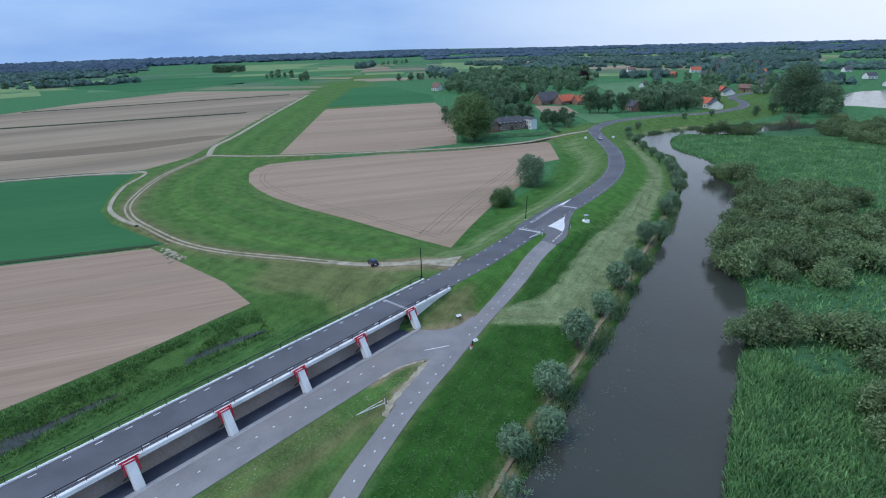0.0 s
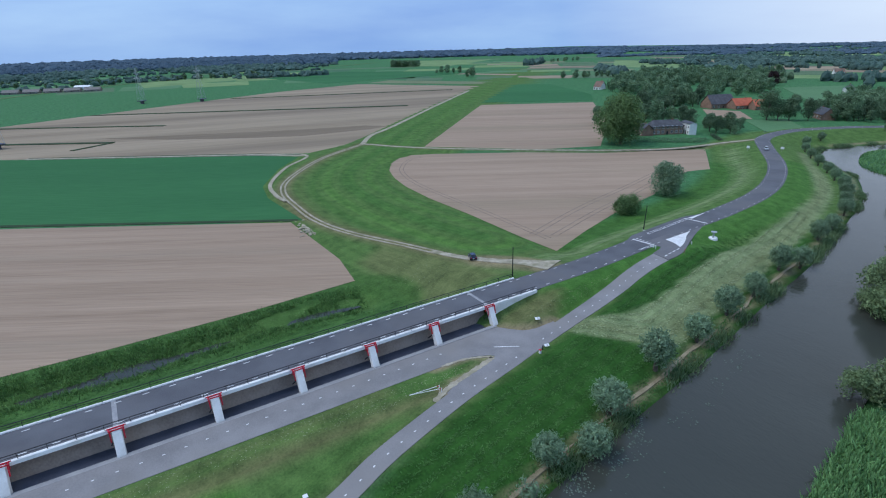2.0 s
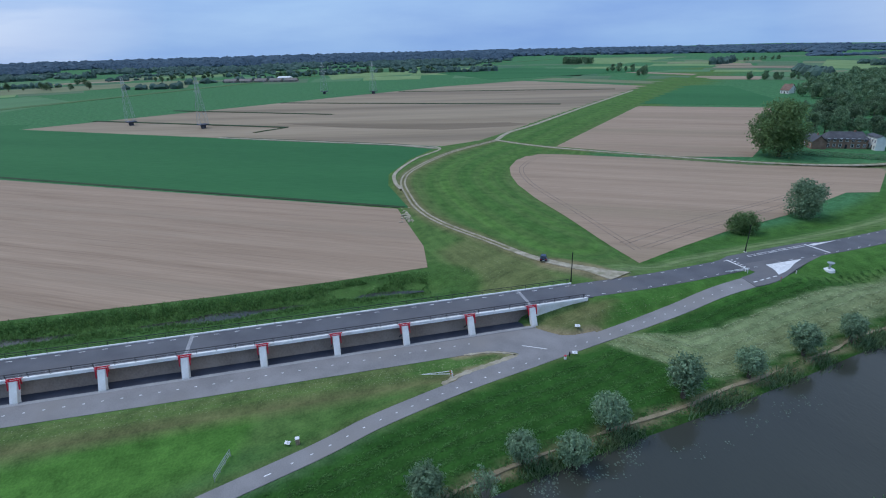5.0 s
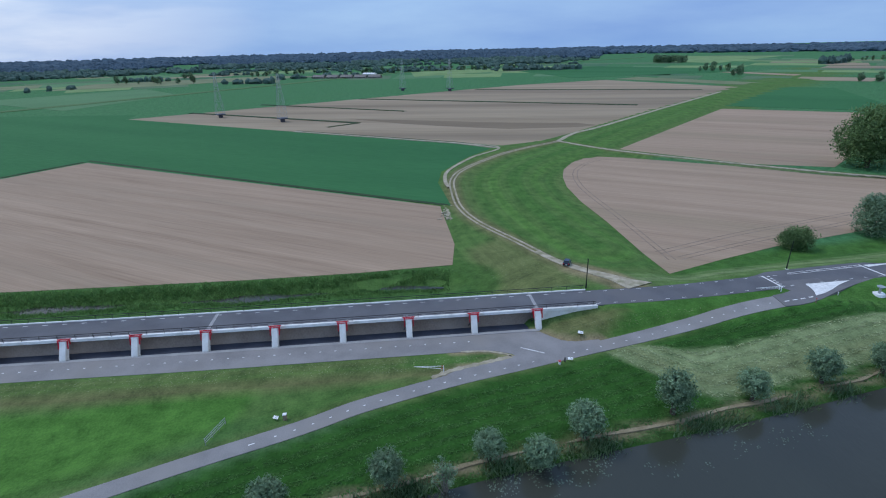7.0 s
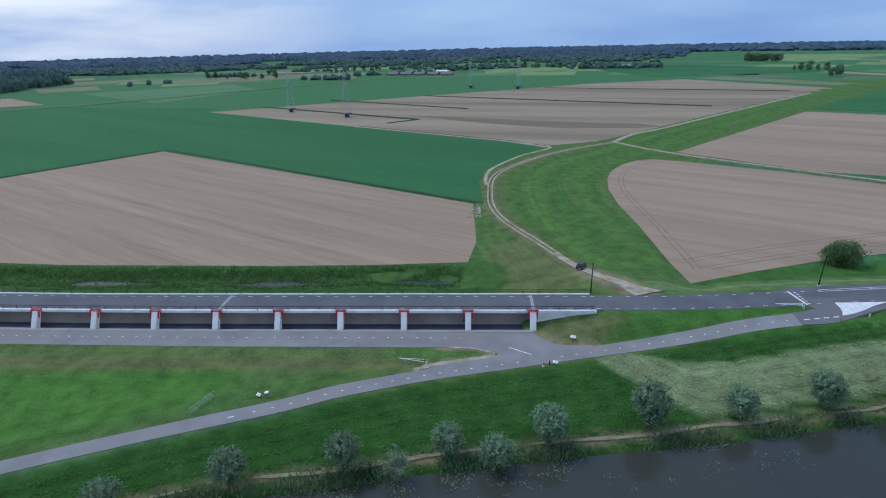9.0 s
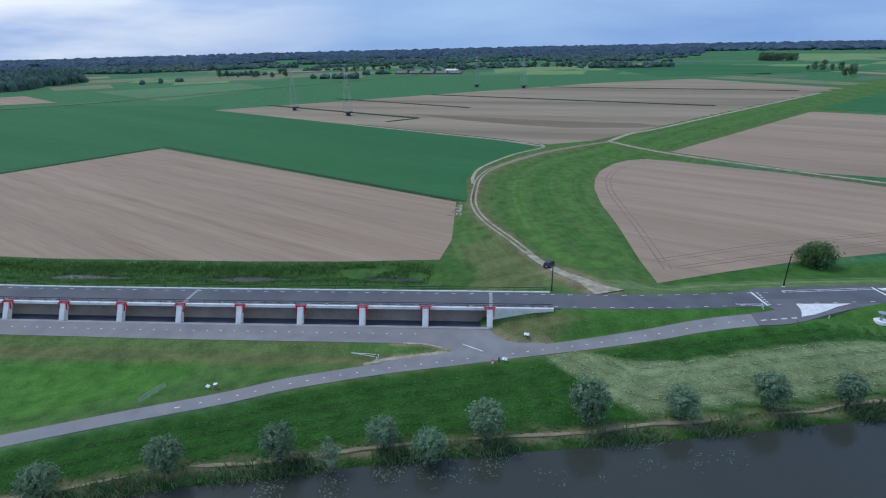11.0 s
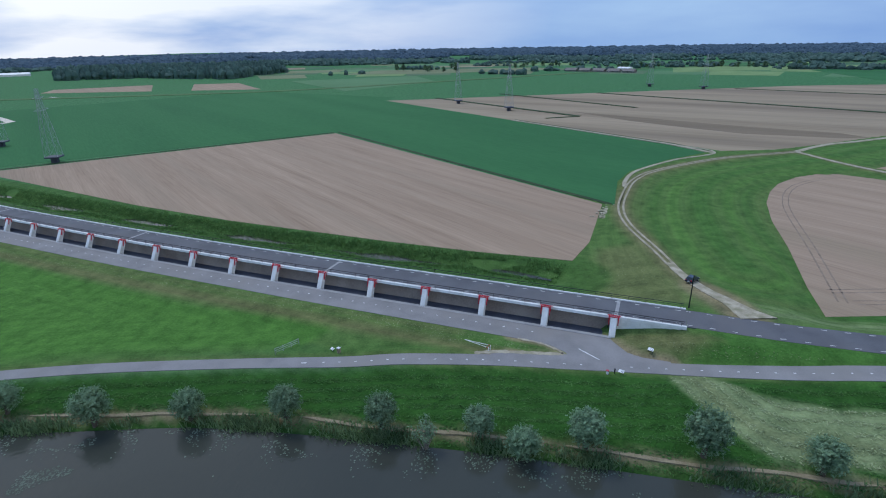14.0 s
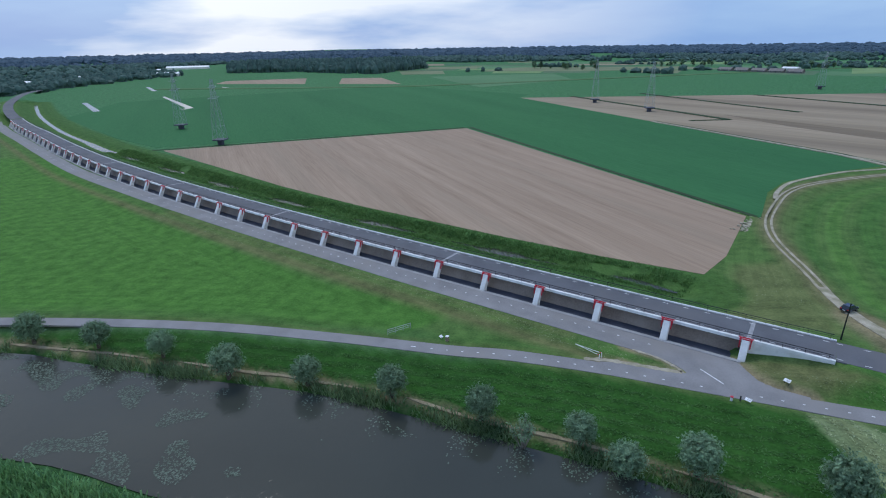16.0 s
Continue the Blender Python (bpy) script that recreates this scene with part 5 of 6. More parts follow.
cand = []
wl2 = spline(WEST_BANK[3:14], 1.0)
ln2 = normals(wl2)
for i in range(len(wl2)):
    for k in range(26):
        p = wl2[i] - ln2[i] * abs(rng.normal(0.5, 2.6)) + rng.normal(0, 0.8, 2)
        if noise.noise((p[0] * 0.22, p[1] * 0.22, 9.0)) > 0.08:
            cand.append(p)
big = scatter(rng, [(4, -50), (20, -75), (40, -70), (17, -20), (8, 6), (-2, 16), (-8, 4), (-4, -22)], 22000)
cand += [p for p in big if noise.noise((p[0] * 0.16, p[1] * 0.16, 4.0)) > 0.12]
P = np.array(cand)
P = P[in_poly(P, RIVER) < -0.4]
v, f = pads(rng, P, 0.15)
stuff("lily_pads", v, f, "lily", "scattered lily pads floating on the river", "lily pads")

# scrub on the isle
kinds = [tree_kind("willow_bush", 30 + k, 5.2, 4.6, 0.2, 15, 2000, 0.3, "scrub_leaf", "dense rounded willow bush in the marsh", "bush", 0.15) for k in range(3)]
spots = [(x, y) for x, y in scatter(rng, [(-29, 144), (-34, 160), (-36, 185), (-37, 205), (-41, 226), (-30, 240), (-12, 234), (10, 225), (32, 215), (30, 165), (4, 154), (-12, 148)], 190)]
spots += [(-30, 147), (-33, 157), (-35.5, 170), (-36.5, 182), (-37, 195), (-39, 210), (-42, 224), (-25, 143), (-17, 146), (-8, 150)]
spots += [(-18, 108), (-15, 111), (-12, 114), (-9, 116), (-5, 119), (-1, 121), (3, 121), (8, 122), (13, 124), (19, 125), (6, 112), (9, 104), (6, 97), (11, 96), (8, 90), (13, 90), (14, 110), (18, 100), (20, 116)]
spots += [(-62, 249), (-58, 248), (-53, 245), (-57, 255), (-52, 250), (-47, 244), (-98, 356), (-93, 358), (-88, 360), (-82, 363), (-76, 366), (-94, 364), (-86, 368), (-78, 372), (-71, 370)]
spots += [(x, y) for x, y in scatter(rng, [(-52, 430), (-42, 390), (-20, 368), (30, 350), (60, 440), (10, 480)], 90)]
spots += [(x, y) for x, y in scatter(rng, [(-70, 440), (-10, 400), (60, 420), (80, 330), (20, 330), (-5, 380), (-45, 425)], 60)]
for k, (x, y) in enumerate(spots):
    put(kinds[k % 3], x, y, 67 * k % 360, 0.85 + 0.55 * ((k * 0.37) % 1), -0.95)
for o in kinds:
    drop_kind(o)

# trees and shrubs beyond the fields
lone = tree_kind("shrub", 41, 10.0, 5.0, 0.1, 34, 9000, 0.26, "willow_leaf", "tall rounded willow shrub at the field edge", "shrub", 0.2)
lone.location = (-115.0, 187.0, 0.0)
lone.scale = (1.45, 1.45, 1.28)
small = tree_kind("shrub", 42, 6.2, 3.8, 0.0, 30, 7000, 0.2, "bright_leaf", "fresh green shrub at the field edge", "shrub", 0.15)
small.location = (-107.6, 157.2, -0.7)
small.scale = (1.4, 1.4, 1.2)
giant = tree_kind("broadleaf_tree", 43, 24.0, 12.5, 1.0, 46, 15000, 0.5, "bright_leaf", "huge spreading broadleaf tree beside the villa", "tree", 0.8)
giant.location = (-198.0, 259.0, 0.2)
giant.scale = (1.22, 1.22, 1.12)
giant2 = tree_kind("broadleaf_tree", 44, 27.0, 18.0, 1.5, 46, 13000, 0.7, "tree_leaf", "huge spreading broadleaf tree by the village", "tree", 1.0)
giant2.location = (-70.0, 482.0, 0.0)
giant2.scale = (0.98, 0.98, 1.2)
for x, y, t, k in ((-54.0, 520.0, 100, 0.62), (-84.0, 520.0, 200, 0.6), (-55.0, 500.0, 300, 0.5)):
    put(giant2, x, y, t, k, 0.0)
kinds = [tree_kind("broadleaf_tree", 50 + k, 13.0 + k, 5.6 + 0.5 * k, 1.4, 20, 2200, 0.55, "tree_leaf", "leafy dark green village tree", "tree") for k in range(5)]
copper = tree_kind("copper_beech", 61, 15.0, 8.0, 1.2, 18, 1000, 0.9, "copper_leaf", "dark copper-leaved beech in the village", "tree")
copper.location = (-345.0, 690.0, 0.2)
M["dry_leaf"] = mat("dry_leaf", (0.13, 0.10, 0.075), (0.22, 0.18, 0.13), 0.2, 2, 0.8, 0, island=0.3, thin=0.3)
dry = tree_kind("bare_tree", 62, 12.0, 6.0, 1.5, 14, 900, 0.35, "dry_leaf", "thin brownish half-dead tree on the marsh", "tree")
dry.location = (-58.2, 396.0, -0.9)
TREES = [(-193, 335, 1.0), (-186, 331, .9), (-181, 338, .95), (-238, 322, 1.0), (-232, 334, 1.1), (-246, 340, 1.2), (-224, 340, 1.0), (-216, 348, .9), (-255, 318, 1.1), (-240, 352, 1.2), (-228, 356, 1.1), (-210, 433, 1.0), (-216, 440, 1.1), (-207, 462, 1.0), (-200, 470, .9),
         (-262, 308, .9), (-268, 330, 1.1), (-262, 350, 1.2), (-275, 372, 1.3)]
TREES += [(x, y, 0.65 + 0.45 * rng.random()) for x, y in scatter(rng, [(-475, 557), (-400, 500), (-323, 530), (-350, 600), (-294, 590), (-353, 712), (-347, 741), (-461, 937), (-512, 840), (-640, 760)], 114)]
TREES += [(x, y, 0.6 + 0.3 * rng.random()) for x, y in scatter(rng, [(-330, 400), (-280, 400), (-290, 470), (-340, 480)], 22)]
TREES += [(x, y, 0.7 + 0.5 * rng.random()) for x, y in scatter(rng, [(-187, 448), (-150, 440), (-154, 472), (-125, 500), (-160, 564), (-190, 540), (-194, 517)], 60)]
TREES += [(x, y, 0.5 + 0.4 * rng.random()) for x, y in scatter(rng, [(-254, 708), (-198, 780), (-170, 841), (-208, 1013), (-296, 849)], 40)]
TREES += [(-196, 406, 1.35), (-186, 416, 1.3), (-191, 411, 1.1)]
TREES += [(x, y, 0.8 + 0.5 * rng.random()) for x, y in scatter(rng, [(-498, 602), (-421, 498), (-329, 441), (-272, 398), (-268, 426), (-300, 516), (-297, 552), (-280, 560), (-326, 665), (-434, 804), (-568, 845), (-591, 760)], 150)]
TREES += [(x, y, 0.6 + 0.4 * rng.random()) for x, y in scatter(rng, [(-180, 424), (-227, 582), (-202, 628), (-135, 520), (-118, 478), (-140, 446), (-170, 418)], 60)]
TREES += [(x, y, 0.7 + 0.5 * rng.random()) for x, y in scatter(rng, [(-50, 540), (-68, 640), (-60, 700), (-95, 640), (-89, 545)], 16)]
TREES += [(-198, 352, 0.6), (-190, 344, 0.55), (-183, 352, 0.6), (-176, 334, 0.4), (-202, 345, 0.5)]
TREES += [(x, y, 0.6 + 0.6 * rng.random()) for x, y in scatter(rng, [(-200, 620), (-90, 600), (-90, 700), (-200, 740)], 26)]
TREES += [(-60, 455, .8), (-50, 470, .9), (-42, 450, .8), (-80, 462, .7), (-88, 448, .5), (-45, 500, 1.0), (-60, 520, 1.0)]
TREES += [(-929, 597, 1.0), (-922, 606, 1.15), (-914, 615, 0.9), (-906, 625, 1.1), (-935, 590, 0.6), (-896, 636, 0.5), (-782, 567, 1.5), (-790, 562, 0.9)]
TREES += [(x, y, 1.1 + 0.2 * rng.random()) for x, y in scatter(rng, [(-1304, 676), (-1250, 724), (-1275, 752), (-1328, 700)], 34)]
TREES += [(x, y, 0.55 + 0.3 * rng.random()) for x, y in row_of((-1110, 975), (-1160, 1199), 14, 5)]
TREES += [(x, y, 0.6 + 0.4 * rng.random()) for x, y in row_of((-630, 626), (-607, 696), 7, 6)]
TREES += [(x, y, 0.5 + 0.6 * rng.random()) for x, y in np.vstack([row_of((-1055, -380), (-1165, -365), 16, 10), row_of((-985, -306), (-1030, -440), 20, 6), row_of((-1130, -60), (-1190, 60), 9, 14), row_of((-1240, 120), (-1180, 330), 14, 20), row_of((-1160, -250), (-1230, -120), 10, 18)])]
single = [q for q in TREES if q[1] < 470][:280]
for k, (x, y, s) in enumerate(single):
    put(kinds[k % 5], x, y, 53 * k % 360, s * 0.88, LEVEL)
for o in kinds:
    drop_kind(o)
# the many trees behind them
heaps_v, heaps_f, at = [], [], 0
crowns = [crown_mesh("crown", 70 + k, 13.0 + k, 5.6 + 0.5 * k, 1.0, 20, 900, 0.85, "tree_leaf")[0] for k in range(4)]
flat = []
for me in crowns:
    c = np.empty(len(me.vertices) * 3)
    me.vertices.foreach_get("co", c)
    flat.append(c.reshape(-1, 3))
    bpy.data.meshes.remove(me)
for k, (x, y, s) in enumerate(q for q in TREES if q not in single):
    a, v = k * 1.7, flat[k % 4] * s * 0.9
    v = np.column_stack([v[:, 0] * math.cos(a) - v[:, 1] * math.sin(a) + x, v[:, 0] * math.sin(a) + v[:, 1] * math.cos(a) + y, v[:, 2] + LEVEL])
    heaps_v.append(v)
    heaps_f.append(np.arange(len(v)).reshape(-1, 4) + at)
    at += len(v)
stuff("village_trees", np.vstack(heaps_v), np.vstack(heaps_f), "tree_leaf", "leafy dark green trees in gardens round the village", "trees")


# far woods, hedges and the wooded ridge: many uneven clumps
def clump_cloud(rng, P, width, tall):
    """Low leafy heaps: P (n, 2), each of nine rough faces on a jittered dome."""
    n = len(P)
    w = width * rng.uniform(0.6, 1.4, n)
    h = tall * rng.uniform(0.6, 1.3, n)
    v, f = [], []
    rings = [(0.0, 0.9), (0.45, 1.05), (0.8, 0.75), (0.97, 0.35)]
    k = 6
    V = np.zeros((n, len(rings) * k + 1, 3))
    for ri, (zf, rf) in enumerate(rings):
        for j in range(k):
            a = 2 * math.pi * (j + 0.5 * (ri % 2)) / k
            rr = w * rf * rng.uniform(0.72, 1.25, n)
            V[:, ri * k + j] = np.stack([P[:, 0] + rr * math.cos(a), P[:, 1] + rr * math.sin(a), LEVEL - 0.5 + h * (zf + rng.uniform(-0.07, 0.07, n))], 1)
    V[:, -1] = np.column_stack([P, LEVEL - 0.5 + h * rng.uniform(0.95, 1.12, n)])
    faces = []
    for ri in range(len(rings) - 1):
        for j in range(k):
            faces.append((ri * k + j, ri * k + (j + 1) % k, (ri + 1) * k + (j + 1) % k, (ri + 1) * k + j))
    top = (len(rings) - 1) * k
    tris = [(top + j, top + (j + 1) % k, len(rings) * k) for j in range(k)]
    m = len(rings) * k + 1
    base = (np.arange(n) * m)[:, None, None]
    q = (np.array(faces)[None] + base).reshape(-1, 4).tolist()
    t = (np.array(tris)[None] + base).reshape(-1, 3).tolist()
    return V.reshape(-1, 3), q + t


def wood(name, P, width, tall, label, material="far_wood", category="woodland"):
    v, f = clump_cloud(rng, np.asarray(P), width, tall)
    me = bpy.data.meshes.new(name)
    me.from_pydata(v.tolist(), [], f)
    me.materials.append(M[material])
    return tagged(new(name, me), label, category, kind="stuff")


wood("far_wood", scatter(rng, [(-760, -640), (-965, -675), (-1250, -900), (-900, -1250), (-680, -980), (-766, -870)], 1500), 5.5, 16, "dense dark block of woodland beyond the fields")
wood("far_wood", np.vstack([row_of((-420, -950), (-230, -800), 8, 14), row_of((-540, -990), (-330, -960), 8, 18), scatter(rng, [(-600, -1000), (-150, -760), (60, -900), (-150, -1300), (-650, -1250)], 1000)]), 6, 10, "dark trees round the far end of the bridge road")
wood("far_wood", np.vstack([row_of((-1100, -470), (-1090, -380), 7), row_of((-950, -230), (-930, -150), 7), row_of((-1130, 280), (-1100, 420), 6, 8), row_of((-1130, 285), (-1120, 410), 6, 10), row_of((-1050, -140), (-1080, -20), 9, 12), row_of((-1180, 20), (-1230, 200), 8, 14), row_of((-880, -510), (-930, -470), 18)]), 6, 9, "scattered tree rows among distant meadows")
wood("far_wood", np.vstack([row_of((-1030, 900), (-1100, 1010), 7, 5), row_of((-640, 745), (-700, 790), 6, 5), row_of((-580, 700), (-640, 760), 6, 8)]), 7, 13, "dark clumps of trees on the open polder")
wood("far_wood", np.array([p for p in scatter(rng, [(-1200, 300), (-1100, 250), (-1250, -400), (-1700, -500), (-1900, 500), (-1500, 700)], 1300) if noise.noise((p[0] * 0.008, p[1] * 0.008, 5.0)) > 0.05]), 5, 7, "hamlet trees before the ridge")
wood("far_wood", np.array([p for p in scatter(rng, [(-560, 900), (-1000, 1200), (-900, 2200), (-200, 2600), (300, 2000), (200, 1000), (-100, 950)], 6500) if noise.noise((p[0] * 0.006, p[1] * 0.006, 2.0)) > 0.16]), 6.5, 9, "tree belts and copses round the village")


def glades(P, scale, level, seed=0.0):
    """Leaves out points in open ground, so that woods fall into belts and copses."""
    return np.array([p for p in P if noise.noise((p[0] * scale, p[1] * scale, seed)) > level])


wood("village_trees", glades(scatter(rng, [(-190, 640), (-95, 640), (-60, 770), (-40, 900), (-250, 1100), (-420, 1000), (-330, 780)], 1300), 0.011, 0.12), 4.2, 10, "garden trees among the village houses")


def ring_wood(lo, hi, a0, a1, n, width, tall, label, material, open_=-9.0):
    a, r = rng.uniform(radians(a0), radians(a1), n), rng.uniform(lo, hi, n)
    P = glades(np.column_stack([r * np.cos(a), r * np.sin(a)]), 0.004, open_, 7.0)
    wood("ridge_wood", P, width, tall, label, material, "woodland")


wood("village_wood", glades(scatter(rng, [(-475, 565), (-400, 520), (-360, 640), (-353, 712), (-347, 741), (-461, 937), (-512, 840), (-640, 760)], 260), 0.02, -0.1, 6.0), 4, 8, "dense garden trees behind the farm", "tree_leaf")
wood("village_wood", glades(scatter(rng, [(-707, 1018), (-523, 1060), (-400, 1040), (-204, 1014), (-148, 1191), (-217, 1689), (-396, 1528), (-712, 1437), (-992, 1424)], 2600), 0.012, 0.1, 3.0), 5, 9, "hazy tree belts behind the village")
# belts out to the horizon; their bluish materials stand in for haze
ring_wood(1480, 1850, 158, 285, 5000, 8, 10, "belt of far woods tinted blue for haze", "far_wood", -0.1)
ring_wood(1850, 2400, 158, 285, 7500, 9, 11, "belt of far woods tinted blue for haze", "ridge_wood", -0.2)
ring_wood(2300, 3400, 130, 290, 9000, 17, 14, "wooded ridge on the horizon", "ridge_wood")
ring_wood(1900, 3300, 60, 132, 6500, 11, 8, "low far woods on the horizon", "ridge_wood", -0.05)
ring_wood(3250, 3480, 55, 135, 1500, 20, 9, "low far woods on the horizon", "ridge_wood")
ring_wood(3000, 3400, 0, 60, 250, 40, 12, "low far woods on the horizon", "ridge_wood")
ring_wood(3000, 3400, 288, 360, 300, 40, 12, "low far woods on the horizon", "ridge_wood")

# ---- things on the ground ----
M["roof_grey"] = mat("slate_roof", (0.06, 0.062, 0.07), (0.11, 0.112, 0.125), 0.5, 4, 0.7, 0.2)
M["roof_red"] = mat("red_tile_roof", (0.42, 0.10, 0.06), (0.58, 0.16, 0.09), 0.5, 4, 0.8, 0.2)
M["roof_brown"] = mat("brown_tile_roof", (0.16, 0.10, 0.08), (0.26, 0.17, 0.13), 0.5, 4, 0.8, 0.2)
M["barn_wall"] = mat("weathered_barn_wall", (0.17, 0.155, 0.14), (0.26, 0.24, 0.22), 0.6, 8, 0.9, 0.1)
M["barn_roof"] = mat("grey_brown_sheet_roof", (0.17, 0.155, 0.145), (0.25, 0.23, 0.215), 0.5, 4, 0.8, 0.2)
M["brick"] = mat("dark_brick", (0.2, 0.12, 0.09), (0.32, 0.2, 0.15), 0.6, 8, 0.9, 0.1)
M["white_wall"] = mat("white_plaster", (0.68, 0.68, 0.66), (0.82, 0.82, 0.8), 0.5, 5, 0.85, 0.05)
M["glass"] = mat("window_glass", (0.02, 0.025, 0.03), (0.04, 0.045, 0.05), 0.5, 3, 0.08, 0, spec=0.6)
M["car_blue"] = mat("dark_blue_car_paint", (0.012, 0.018, 0.04), (0.018, 0.026, 0.055), 0.5, 5, 0.25, 0, spec=0.6)
M["car_grey"] = mat("silver_car_paint", (0.42, 0.43, 0.45), (0.5, 0.51, 0.53), 0.5, 5, 0.3, 0, spec=0.6, metal=0.3)
M["tyre"] = mat("tyre_rubber", (0.015, 0.015, 0.015), (0.03, 0.03, 0.03), 4, 20, 0.9, 0.1)
M["rim"] = mat("alloy_rim", (0.35, 0.35, 0.36), (0.5, 0.5, 0.5), 3, 10, 0.4, 0, metal=0.8)
M["lamp_red"] = mat("red_tail_lamp", (0.4, 0.01, 0.01), (0.5, 0.02, 0.02), 2, 8, 0.3, 0)
M["lamp_clear"] = mat("clear_head_lamp", (0.6, 0.6, 0.62), (0.75, 0.75, 0.76), 2, 8, 0.15, 0)
M["galv"] = mat("galvanised_steel", (0.34, 0.37, 0.39), (0.46, 0.49, 0.51), 2, 12, 0.45, 0.05, metal=0.5)
M["pylon"] = mat("grey_green_steel", (0.3, 0.35, 0.36), (0.4, 0.45, 0.46), 0.5, 4, 0.6, 0, metal=0.2)
M["panel"] = mat("white_panel", (0.74, 0.75, 0.76), (0.84, 0.85, 0.86), 1, 8, 0.5, 0)
M["ink"] = mat("printed_ink", (0.12, 0.14, 0.18), (0.2, 0.22, 0.26), 3, 14, 0.6, 0)
M["black_pole"] = mat("dark_green_pole", (0.01, 0.016, 0.013), (0.02, 0.028, 0.023), 1, 10, 0.5, 0.02)


def ground_at(x, y):
    return float(lie(np.array([[x, y]]))[0])


def lamp_pole(x, y, z, lean):
    p = new("pole")
    bm = bmesh.new()
    tube(bm, (0, 0, -0.4), (0, 0, 1.3), 0.17, 0.16, 10)
    tube(bm, (0, 0, 1.3), (lean, 0.05, 7.3), 0.13, 0.1, 10)
    part("shaft", bm, "black_pole", p)
    bm = bmesh.new()
    tube(bm, (lean, 0.05, 7.28), (lean, 0.05, 7.5), 0.17, 0.12, 10)
    part("cap", bm, "black_pole", p)
    bm = bmesh.new()
    box(bm, -0.3, -0.3, -0.3, 0.3, 0.3, 0.06, 0.02)
    part("footing", bm, "concrete", p)
    p.location = (x, y, z)
    return tagged(p, "tall plain dark pole beside the dike road", "pole", "poles along the road")


lamp_pole(-80.4, 84.6, 4.55, -0.1)
lamp_pole(-85.3, 137.6, 4.2, 0.25)


def car(paint, x, y, z, turn, label):
    c = new("car")
    bm = bmesh.new()
    prism(bm, [(-2.15, 0.32), (2.12, 0.32), (2.2, 0.55), (2.12, 0.82), (1.1, 0.98), (-2.0, 1.02), (-2.2, 0.75)], -0.88, 0.88)
    bmesh.ops.bevel(bm, geom=bm.edges[:], offset=0.08, segments=2, affect="EDGES")
    part("body", bm, paint, c)
    bm = bmesh.new()
    lo = [(-2.0, -0.8), (1.05, -0.8), (1.05, 0.8), (-2.0, 0.8)]
    hi = [(-1.75, -0.62), (0.25, -0.62), (0.25, 0.62), (-1.75, 0.62)]
    a = [bm.verts.new((px, py, 0.96)) for px, py in lo]
    b = [bm.verts.new((px, py, 1.46)) for px, py in hi]
    bm.faces.new(a[::-1])
    bm.faces.new(b)
    for k in range(4):
        bm.faces.new((a[k], a[(k + 1) % 4], b[(k + 1) % 4], b[k]))
    part("window", bm, "glass", c, "dark tinted windows")
    bm = bmesh.new()
    box(bm, -1.78, -0.65, 1.45, 0.3, 0.65, 1.53, 0.03)
    part("roof", bm, paint, c)
    for sx in (-1.32, 1.32):
        for sy in (-1, 1):
            bm = bmesh.new()
            tube(bm, (sx, sy * 0.68, 0.33), (sx, sy * 0.92, 0.33), 0.33, 0.33, 16)
            w = part("wheel", bm, "tyre", c)
            bm = bmesh.new()
            tube(bm, (sx, sy * 0.9, 0.33), (sx, sy * 0.935, 0.33), 0.2, 0.19, 12)
            part("rim", bm, "rim", w)
    for sy in (-0.66, 0.66):
        bm = bmesh.new()
        box(bm, -2.23, sy - 0.14, 0.7, -2.1, sy + 0.14, 0.92, 0.02)
        part("tail_lamp", bm, "lamp_red", c)
        bm = bmesh.new()
        box(bm, 2.05, sy - 0.16, 0.62, 2.2, sy + 0.16, 0.76, 0.02)
        part("headlight", bm, "lamp_clear", c)
    bm = bmesh.new()
    box(bm, -2.25, -0.26, 0.5, -2.19, 0.26, 0.61)
    part("plate", bm, "panel", c)
    c.matrix_basis = pose(x, y, z, 0, 0, turn)
    return tagged(c, label, "car")


parked = car("car_blue", -98.9, 86.0, ground_at(-98.9, 86.0) + 0.1, 155, "dark blue estate car parked on the gravel track")
parked.rotation_euler.y = radians(4.5)
car("car_grey", -128.6, 281.5, 4.25, -57, "small silver car on the dike road")


def info_board(x, y, turn, size=1.0):
    b = new("information_board")
    for sx in (-0.5, 0.5):
        bm = bmesh.new()
        box(bm, sx - 0.05, -0.05, -0.3, sx + 0.05, 0.05, 0.95)
        part("post", bm, "steel", b)
    bm = bmesh.new()
    prism(bm, [(-0.42, 0.72), (0.42, 1.12), (0.40, 1.18), (-0.44, 0.78)], -0.75, 0.75)
    bmesh.ops.rotate(bm, verts=bm.verts, matrix=Matrix.Rotation(radians(90), 3, "Z"))
    p = part("panel", bm, "panel", b, "white slanted reading panel")
    bm = bmesh.new()
    for k in range(4):
        y0 = -0.3 + k * 0.17
        prism(bm, [(y0, 0.842 + (y0 + 0.3) * 0.476), (y0 + 0.07, 0.875 + (y0 + 0.3) * 0.476), (y0 + 0.07, 0.88 + (y0 + 0.3) * 0.476), (y0, 0.847 + (y0 + 0.3) * 0.476)], -0.6, 0.1 + 0.12 * (k % 2))
    bmesh.ops.rotate(bm, verts=bm.verts, matrix=Matrix.Rotation(radians(90), 3, "Z"))
    part("print", bm, "ink", p)
    b.matrix_basis = pose(x, y, ground_at(x, y), 0, 0, turn)
    b.scale = (size,) * 3
    return tagged(b, "low white information board on two dark posts beside the path", "board", "boards along the paths")


info_board(-63.9, 77.9, 70, 0.7)
